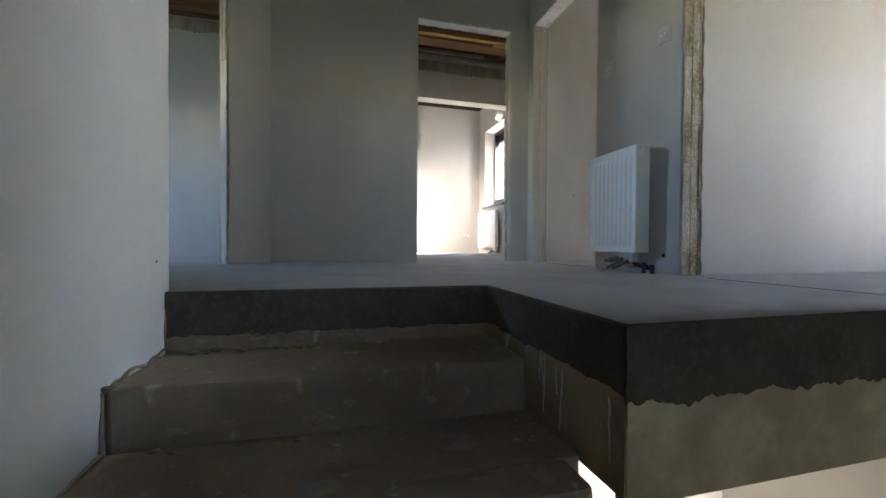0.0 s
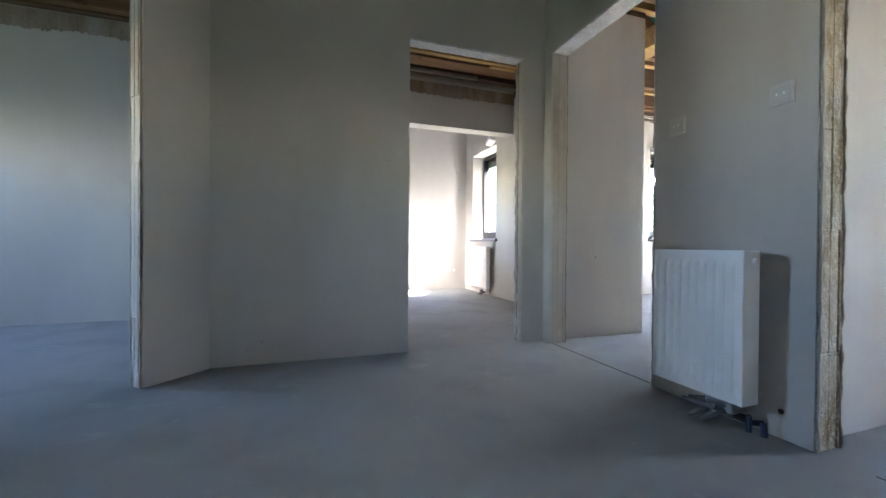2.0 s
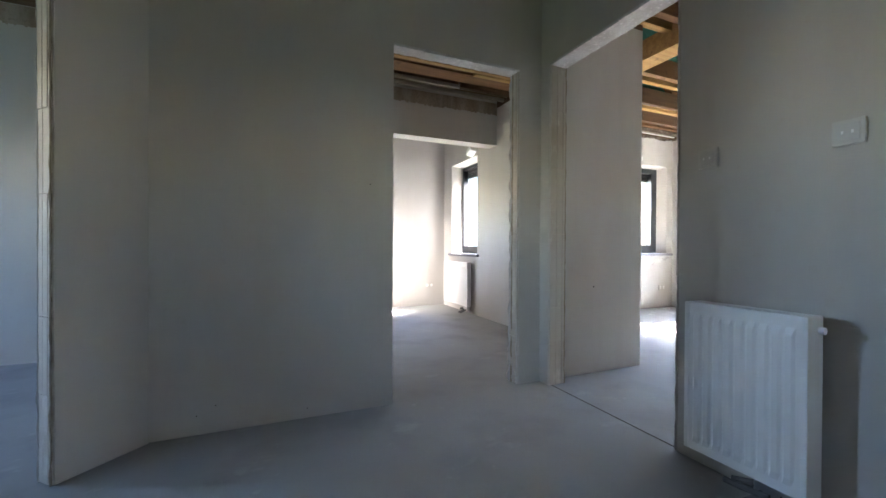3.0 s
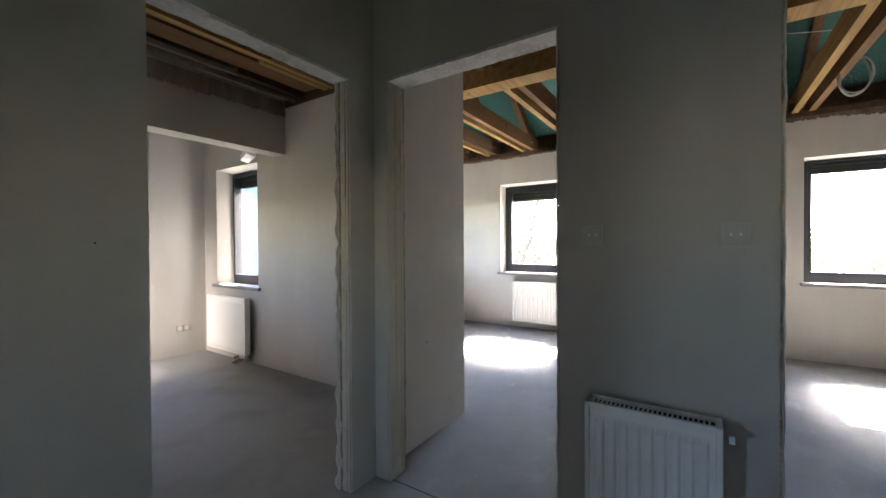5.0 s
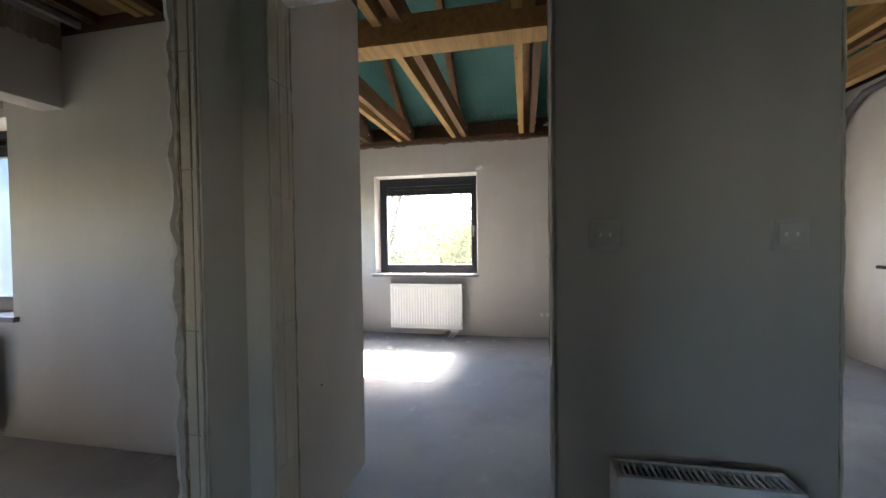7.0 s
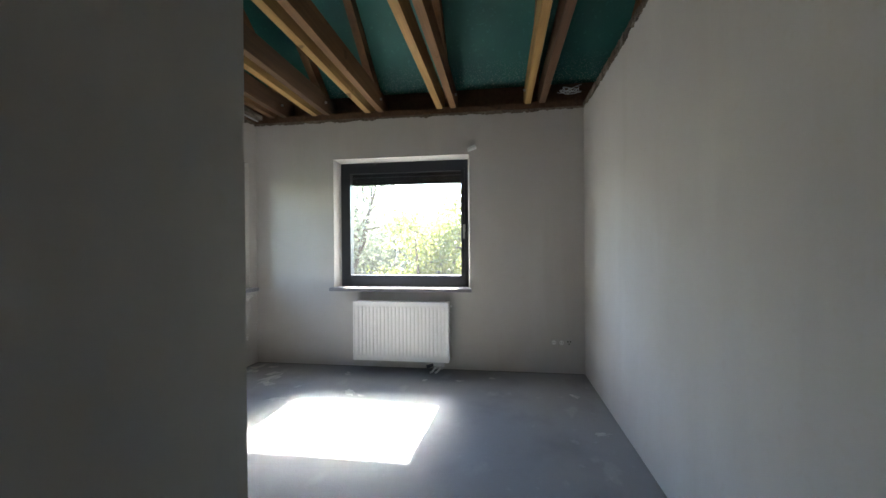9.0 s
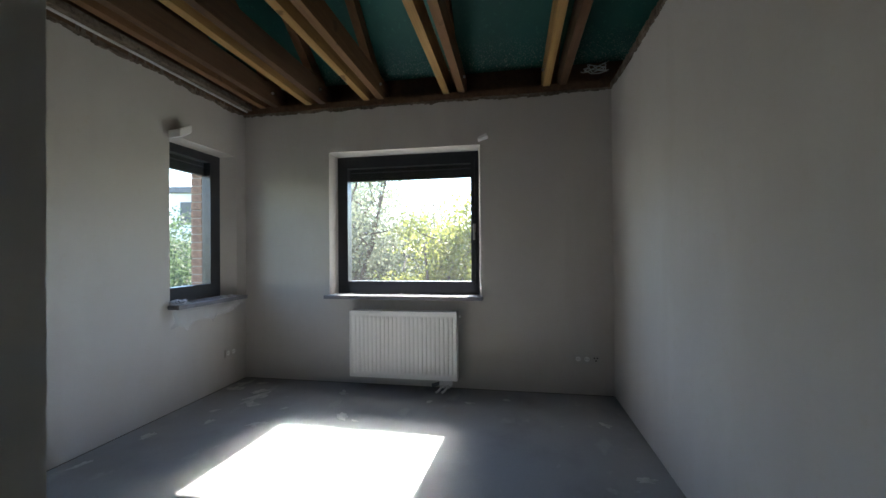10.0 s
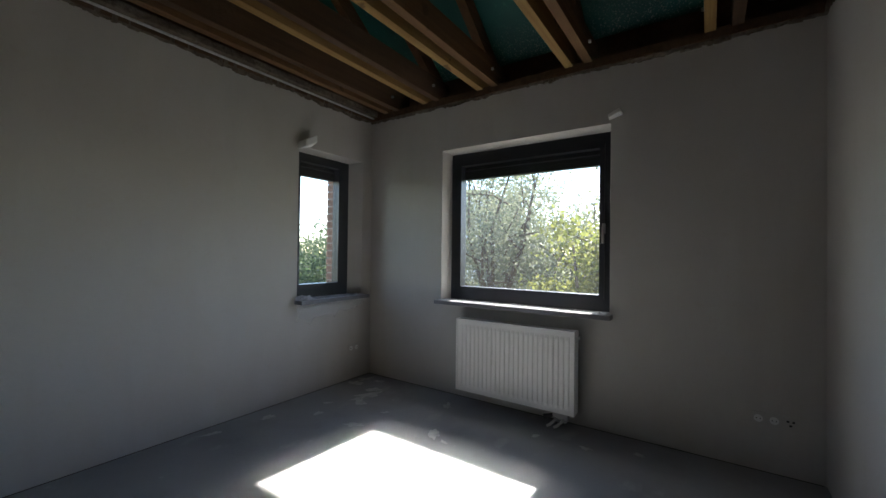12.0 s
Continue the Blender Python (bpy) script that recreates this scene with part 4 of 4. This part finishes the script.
for x, y, h, w, leaf, seed, count, size, lab in (
        (13.0, 7.4, 8.0, 2.9, LEAF, 1, 7000, 0.115, "tall leafy green tree with thin branches"),
        (11.2, 4.0, 6.3, 1.6, LEAF_YELLOW, 2, 5600, 0.14, "yellow-green broad-leaved tree in full sun"),
        (15.6, 6.1, 6.9, 2.6, LEAF, 14, 6500, 0.14, "leafy green tree between taller garden trees"),
        (14.6, 2.9, 7.6, 1.5, LEAF_YELLOW, 15, 4200, 0.14, "slim yellow-green tree rising above its neighbours"),
        (18.0, 13.0, 6.6, 3.2, LEAF, 3, 4500, 0.17, "leafy green tree farther off"),
        (17.5, 9.6, 7.0, 3.2, LEAF, 4, 7000, 0.16, "leafy green tree farther off"),
        (19.5, 0.4, 5.6, 3.0, LEAF_YELLOW, 5, 5000, 0.16, "light green tree farther off"),
        (13.2, -1.0, 4.8, 2.3, LEAF_YELLOW, 6, 5000, 0.15, "yellow-green tree by the bathroom window"),
        (15.5, -5.0, 5.8, 3.0, LEAF, 7, 4000, 0.16, "leafy green tree in the garden"),
        (12.0, 13.5, 4.9, 3.0, LEAF_DARK, 8, 8000, 0.14, "dark green leafy tree beside the house"),
        (14.2, 18.5, 4.9, 2.6, LEAF_DARK, 9, 6000, 0.14, "dark green leafy tree beside the house"),
        (16.5, 17.0, 5.1, 3.2, LEAF_DARK, 10, 5000, 0.16, "dark green leafy tree farther off"),
        (19.5, 20.5, 5.2, 3.0, LEAF, 11, 4000, 0.16, "leafy green tree farther off"),
        (22.0, 10.0, 5.0, 3.4, LEAF_DARK, 12, 5000, 0.18, "dark green tree in the distance"),
        (24.0, 3.0, 5.6, 3.4, LEAF, 13, 5000, 0.18, "green tree in the distance")):
    tree(x, y, h, w, leaf, seed, int(count * 2.2), size * 0.64, lab)

house = thing("apartment_building", "pale grey rendered house behind the trees", "building", pose(33, 22, -3.3, 0, 0, 12))
part("wall", box_bm(-7, 7, -5, 5, 0, 8.6, bevel=0.03), FACADE, house)
part("roof", box_bm(-7.3, 7.3, -5.3, 5.3, 8.6, 9.0, bevel=0.03), PIPE_GREY, house)
for lev in (1.0, 3.8, 6.5):
    for i in range(4):
        for face in (0, 1):
            wdw = part("window", box_bm(-0.7, 0.7, -0.05, 0.05, 0, 1.5), ANTHRACITE, house)
            wdw.matrix_basis = pose(-5.2 + i * 3.4, -5.0, lev) if face == 0 else pose(-7.0, -3.6 + i * 2.4, lev, 0, 0, 90)

side_house = thing("neighbour_house", "slate-grey clad neighbouring house in open shade", "building", pose(5.6, 17.0, -3.3))
part("wall", box_bm(-3.6, 3.6, -2.5, 2.5, 0, 7.6, bevel=0.03), FACADE_GREY, side_house)
part("roof", box_bm(-3.9, 3.9, -2.8, 2.8, 7.6, 8.0, bevel=0.03), PIPE_GREY, side_house)
for i in range(3):
    pane = part("window", box_bm(-0.45, 0.45, -0.05, 0.05, 0, 1.3), ANTHRACITE, side_house)
    pane.matrix_basis = pose(-2.4 + i * 2.4, -2.5, 1.0)


# ---- dark screed edges round the stairwell ----
def ragged_band(name, along, a0, a1, t, out, z0, z1, seed, label, swing):
    """A smooth band whose lower edge is ragged."""
    rnd, bm, rows, n = random.Random(seed), bmesh.new(), [], int((a1 - a0) / 0.008)
    for i in range(n + 1):
        a = a0 + (a1 - a0) * i / n
        z = z0 + swing * (noise.noise((a * 9, seed, 0)) + 0.7 * noise.noise((a * 40, seed, 3)) + rnd.uniform(-0.15, 0.15))
        o = out * (1 + 0.35 * noise.noise((a * 6, seed, 7)))
        worn = 0.004 + 0.006 * abs(noise.noise((a * 11, seed, 2)))
        row = [(a, t, z1 + 0.0012), (a, t + o * 0.65, z1 - 0.001), (a, t + o, z1 - worn), (a, t + out, z + 0.004), (a, t, z)]
        rows.append([bm.verts.new(p if along == "x" else (p[1], p[0], p[2])) for p in row])
    for p, q in zip(rows, rows[1:]):
        for k in range(4):
            bm.faces.new((p[k], q[k], q[k + 1], p[k + 1]))
    return setting(name, bm, SCREED_EDGE, label, "trim")


ragged_band("trim_landing_edge", "x", WELL_X, SLAB_X, LAND, -0.007, -0.142, -0.001, 31, "dark grey cut edge of the landing screed", 0.008)
ragged_band("trim_well_side", "y", SLAB_Y, LAND - 0.007, SLAB_X, -0.007, -0.140, -0.001, 32, "dark grey cut edge of the landing screed", 0.014)
ragged_band("trim_slab_front", "x", SLAB_X - 0.007, HE, SLAB_Y, -0.007, -0.160, -0.001, 33, "dark grey cut screed edge with ragged plaster below", 0.022)
setting("landing_face", box_bm(WELL_X, SLAB_X - 0.003, LAND - 0.004, LAND, -0.19, -0.12), STAIR, "stained raw concrete under the landing screed", "wall")
well = setting("well_side_face", box_bm(SLAB_X - 0.003, SLAB_X, SLAB_Y, LAND, -0.345, -0.12), STAIR, "stained raw concrete side of the landing", "wall")
front = setting("slab_front_face", box_bm(SLAB_X, HE, SLAB_Y - 0.003, SLAB_Y + 0.03, -0.358, -0.10), BASE_RENDER, "beige rendered and brown-stained front of the landing slab", "wall")
rnd = random.Random(8)
for i in range(60):
    z = random.Random(i).choice((-0.18, -0.325))
    y = (1.56 if z > -0.2 else 1.24) - rnd.uniform(0.0, 0.05)
    bm = bmesh.new()
    bmesh.ops.create_icosphere(bm, subdivisions=1, radius=rnd.uniform(0.004, 0.009) * (1.5 if z > -0.2 else 1.0))
    for k in bm.verts:
        k.co = Vector((k.co.x * rnd.uniform(0.7, 1.6), k.co.y * 0.8, k.co.z * 0.6))
    ob = part("mortar_crumb", bm, STAIR if i % 3 else RAW_PLASTER)
    ob.location = (rnd.uniform(WELL_X + 0.02, SLAB_X - 0.02), y, z + 0.002)
    tagged(ob, "small pale crumb of mortar on a step", "rubble", "mortar crumbs")

BLOTCH = material("plaster_blotch", (0.37, 0.30, 0.21), 0.9, spots=((9, 0.42, 0.58, (0.25, 0.185, 0.12), 0.95, ONE), (60, 0.5, 0.7, (0.46, 0.40, 0.31), 0.6, ONE)), bump=0.4, bump_scale=60, spec=0.2)


def blotch(size, stretch, seed):
    """A thin splash with an uneven outline, flat in local x and z, standing out towards -y."""
    bm, edge, rnd = bmesh.new(), [], random.Random(seed)
    for k in range(24):
        a = k / 24 * math.tau
        q = size * (0.75 + 0.7 * noise.noise((math.cos(a) * 1.3 + seed * 3.1, math.sin(a) * 1.3, 0)) + rnd.uniform(-0.04, 0.04))
        edge.append(bm.verts.new((q * math.cos(a) / stretch, 0.0, q * math.sin(a) * stretch)))
    rim = bm.faces.new(edge)
    for k in bmesh.ops.extrude_face_region(bm, geom=[rim])["geom"]:
        if isinstance(k, bmesh.types.BMVert):
            k.co.y -= 0.0025
    return bm


for i, (x, y, z, size, stretch) in enumerate(((0.14, 1.236, -0.235, 0.026, 1.0), (0.30, 1.236, -0.262, 0.022, 1.2), (0.02, 1.236, -0.285, 0.018, 0.8), (0.42, 1.236, -0.225, 0.014, 1.5), (0.52, 1.236, -0.27, 0.016, 0.9),
                                              (-0.10, 1.236, -0.29, 0.02, 0.7), (0.23, 1.236, -0.29, 0.03, 0.6), (0.35, 1.236, -0.20, 0.010, 1.4), (0.62, 1.236, -0.255, 0.012, 1.3),
                                              (0.10, 0.857, -0.40, 0.03, 0.9), (0.45, 0.857, -0.43, 0.025, 1.1), (-0.08, 0.857, -0.45, 0.02, 0.8),
                                              (0.02, 1.565, -0.152, 0.016, 0.5), (0.28, 1.565, -0.155, 0.020, 0.45), (0.50, 1.565, -0.15, 0.022, 0.45), (-0.14, 1.565, -0.155, 0.014, 0.5), (0.66, 1.565, -0.15, 0.012, 0.5))):
    spot = part("plaster_blotch", blotch(size, stretch, i + 3), BLOTCH)
    spot.location = (x, y, z)
    tagged(spot, "pale dried plaster blotch on a stair riser", "plaster splash", "stair blotches")
edge_line = [(WELL_X + 0.002, y, z) for y, z in ((1.575, -0.02), (1.57, -0.10), (1.565, -0.17), (1.45, -0.183), (1.33, -0.178), (1.235, -0.183), (1.235, -0.25), (1.23, -0.32), (1.10, -0.33), (0.98, -0.325), (0.862, -0.33), (0.86, -0.42), (0.855, -0.51))]
fine = []
for p, q in zip(edge_line, edge_line[1:]):
    fine += [Vector(p).lerp(Vector(q), k / 8) for k in range(8)]
fine = [p + Vector((0, 0.008 * noise.noise(p * 23), 0.010 * noise.noise(p * 31 + Vector((5, 0, 0))))) for p in fine]
torn = part("plaster_lip", tube_bm(fine, [0.003 + 0.005 * abs(noise.noise(p * 40)) for p in fine], 7), STAIR)
tagged(torn, "torn brown plaster edge along the stair wall", "trim", kind="structure")

for i in range(6):
    y, top, n = rnd.uniform(0.88, 1.5), rnd.uniform(-0.16, -0.14), rnd.randint(5, 9)
    bm, ring, length = bmesh.new(), None, rnd.uniform(0.06, 0.17)
    for j in range(n + 1):
        z, w = top - length * j / n, 0.003 * (1 - 0.6 * j / n) * rnd.uniform(0.6, 1.3)
        cur = [bm.verts.new(p) for p in ((SLAB_X - 0.003, y - w, z), (SLAB_X - 0.0065, y, z), (SLAB_X - 0.003, y + w, z))]
        if ring:
            bm.faces.new((ring[0], ring[1], cur[1], cur[0])), bm.faces.new((ring[1], ring[2], cur[2], cur[1]))
        ring = cur
        y += rnd.uniform(-0.003, 0.003)
    drip = part("plaster_drip", bm, BEAD)
    tagged(drip, "whitish dried plaster drip on raw concrete", "plaster drip", "plaster drips")


# ---- small things ----
# expansion joint in the doorways
setting("floor_joint", box_bm(HE + 0.004, HE + 0.008, D3[0], 1.66, 0.0, 0.0015), SCREED_EDGE, "thin dark joint across the bathroom doorway", "joint")
setting("floor_joint", box_bm(HE + 0.02, HE + 0.025, D2[0], D2[1], 0.0, 0.002), SCREED_EDGE, "dark expansion joint across the bedroom doorway", "joint")

# pipe ends under the hall radiator
BLUE = material("blue_sleeve", (0.03, 0.045, 0.09), 0.6, spots=((20, 0.5, 0.8, (0.03, 0.04, 0.08), 0.5, ONE),))
bundle = thing("pipe_bundle", "black and blue sleeved pipe ends under the hall radiator", "pipe")
for k, (pts, mat) in enumerate(((((1.83, 2.04, 0.09), (1.85, 2.02, 0.05), (1.90, 1.99, 0.03), (1.935, 1.975, 0.03)), DARK_GAP), (((1.84, 2.08, 0.09), (1.86, 2.06, 0.05), (1.91, 2.03, 0.035), (1.935, 2.02, 0.035)), DARK_GAP),
                               (((1.88, 1.99, 0.0), (1.88, 1.99, 0.06)), BLUE), (((1.89, 1.94, 0.0), (1.89, 1.945, 0.05)), BLUE), (((1.80, 2.06, 0.075), (1.79, 2.14, 0.07), (1.80, 2.2, 0.062)), PIPE_GREY))):
    part("pipe", tube_bm(pts, 0.011, 8), mat, bundle)
hole = part("wall_hole", tube_bm(((HE - 0.002, 1.915, 0.10), (HE + 0.004, 1.915, 0.10)), 0.010, 10), DARK_GAP)
tagged(hole, "small dark hole in bare plaster", "hole")

# nail holes low on the hall walls
for x, z in ((-0.05, 0.09), (0.03, 0.13), (0.45, 0.05), (0.78, 1.25)):
    dot = part("nail_hole", tube_bm(((x, HN - 0.001, z), (x, HN + 0.003, z)), 0.0028, 8), DARK_GAP)
    tagged(dot, "tiny dark nail hole in plaster", "hole", "nail holes")
dot = part("nail_hole", tube_bm(((2.41, HN - 0.001, 0.62), (2.41, HN + 0.003, 0.62)), 0.006, 8), DARK_GAP)
tagged(dot, "tiny dark nail hole in plaster", "hole", "nail holes")
dot = part("nail_hole", tube_bm(((WELL_X - 0.003, 1.513, 0.096), (WELL_X + 0.001, 1.513, 0.096)), 0.004, 8), DARK_GAP)
tagged(dot, "tiny dark nail hole in plaster", "hole", "nail holes")

# dark open joint between screed and walls in the bedroom
setting("floor_joint", box_bm(BX0 + 0.01, BX1 - 0.01, BY1 - 0.009, BY1 - 0.001, 0.0, 0.0016), SCREED_EDGE, "thin dark joint where screed meets plaster", "joint")
setting("floor_joint", box_bm(BX1 - 0.008, BX1 - 0.001, BY0 + 0.01, BY1 - 0.012, 0.0, 0.0016), SCREED_EDGE, "thin dark joint where screed meets plaster", "joint")
# white film bunched up at the end of the narrow window's sill
bm = bmesh.new()
bmesh.ops.create_icosphere(bm, subdivisions=4, radius=1.0)
for v in bm.verts:
    k = 0.75 + 0.9 * abs(noise.noise(v.co * 2.6)) + 0.35 * noise.noise(v.co * 7)
    v.co = Vector((v.co.x * 0.07 * k, v.co.y * 0.045 * k, max(v.co.z, -0.1) * 0.032 * k + 0.004))
heap = part("crumpled_film", bm, FOIL)
heap.location = (5.115, BY1 - 0.045, WIN_S[2] + 0.006)
tagged(heap, "crumpled pale protective film on the window sill", "foil")

# clear foil hanging below the narrow window's sill
FILM = bpy.data.materials.new("clear_film")
FILM.use_nodes = True
_n = FILM.node_tree
_p = _n.nodes["Principled BSDF"]
_p.inputs["Base Color"].default_value, _p.inputs["Roughness"].default_value = (0.85, 0.87, 0.9, 1), 0.15
_t, _m = _n.nodes.new("ShaderNodeBsdfTransparent"), _n.nodes.new("ShaderNodeMixShader")
_m.inputs[0].default_value = 0.18
_n.links.new(_t.outputs[0], _m.inputs[1]), _n.links.new(_p.outputs[0], _m.inputs[2])
_n.links.new(_m.outputs[0], _n.nodes["Material Output"].inputs["Surface"])
bm, grid = bmesh.new(), []
for i in range(25):
    u = i / 24
    depth = 0.05 + 0.12 * (1 - u) ** 0.7 * (0.75 + 0.5 * noise.noise((u * 9, 0, 4))) + 0.03 * noise.noise((u * 21, 3, 1))
    grid.append([bm.verts.new((5.03 + u * 0.74, BY1 - 0.075 + 0.03 * noise.noise((u * 7, v / 4, 2)) + 0.02 * math.sin(u * 19 + v), 0.78 - depth * v / 8)) for v in range(9)])
for p, q in zip(grid, grid[1:]):
    for k in range(8):
        bm.faces.new((p[k], q[k], q[k + 1], p[k + 1]))
tagged(part("hanging_foil", bm, FILM, smooth=True), "clear crumpled foil hanging below the window sill", "foil")

# dried plaster splashes on the screed
SPLASH = material("dried_plaster", (0.46, 0.455, 0.44), 0.9, spots=((14, 0.4, 0.65, (0.33, 0.33, 0.325), 0.9, ONE), (60, 0.5, 0.7, (0.55, 0.55, 0.53), 0.6, ONE)), bump=0.3, bump_scale=60, spec=0.2)
rnd = random.Random(17)
for x, y, size in ((5.64, 5.36, 0.07), (5.78, 5.36, 0.08), (5.80, 5.21, 0.05), (5.61, 5.10, 0.06), (5.47, 5.03, 0.10), (5.34, 4.98, 0.07), (5.17, 5.17, 0.035), (4.98, 5.06, 0.04),
                   (5.00, 4.70, 0.055), (5.22, 4.15, 0.055), (5.16, 4.03, 0.03), (5.69, 4.35, 0.045), (5.59, 3.57, 0.03), (5.30, 4.66, 0.025), (4.72, 5.30, 0.05), (4.35, 5.36, 0.04),
                   (5.62, 3.25, 0.03), (5.72, 2.95, 0.04), (5.36, 2.28, 0.05), (4.70, 2.22, 0.04)):
    bm, edge = bmesh.new(), []
    turn, ph = rnd.uniform(0, 3), rnd.uniform(0, 50)
    for k in range(22):
        a = k / 22 * 2 * math.pi
        q = size * (0.75 + 0.75 * noise.noise((math.cos(a) * 1.6 + ph, math.sin(a) * 1.6, 0)) + rnd.uniform(-0.07, 0.07))
        px, py = 1.5 * q * math.cos(a), 0.75 * q * math.sin(a)
        edge.append(bm.verts.new((px * math.cos(turn) - py * math.sin(turn), px * math.sin(turn) + py * math.cos(turn), 0.0)))
    rim = bm.faces.new(edge)
    up = bmesh.ops.extrude_face_region(bm, geom=[rim])["geom"]
    for k in up:
        if isinstance(k, bmesh.types.BMVert):
            k.co.z += 0.0012
    spot = part("plaster_splash", bm, SPLASH)
    spot.location = (x, y, 0.0002)
    tagged(spot, "pale dried plaster splash on the grey screed", "plaster splash", "plaster splashes")
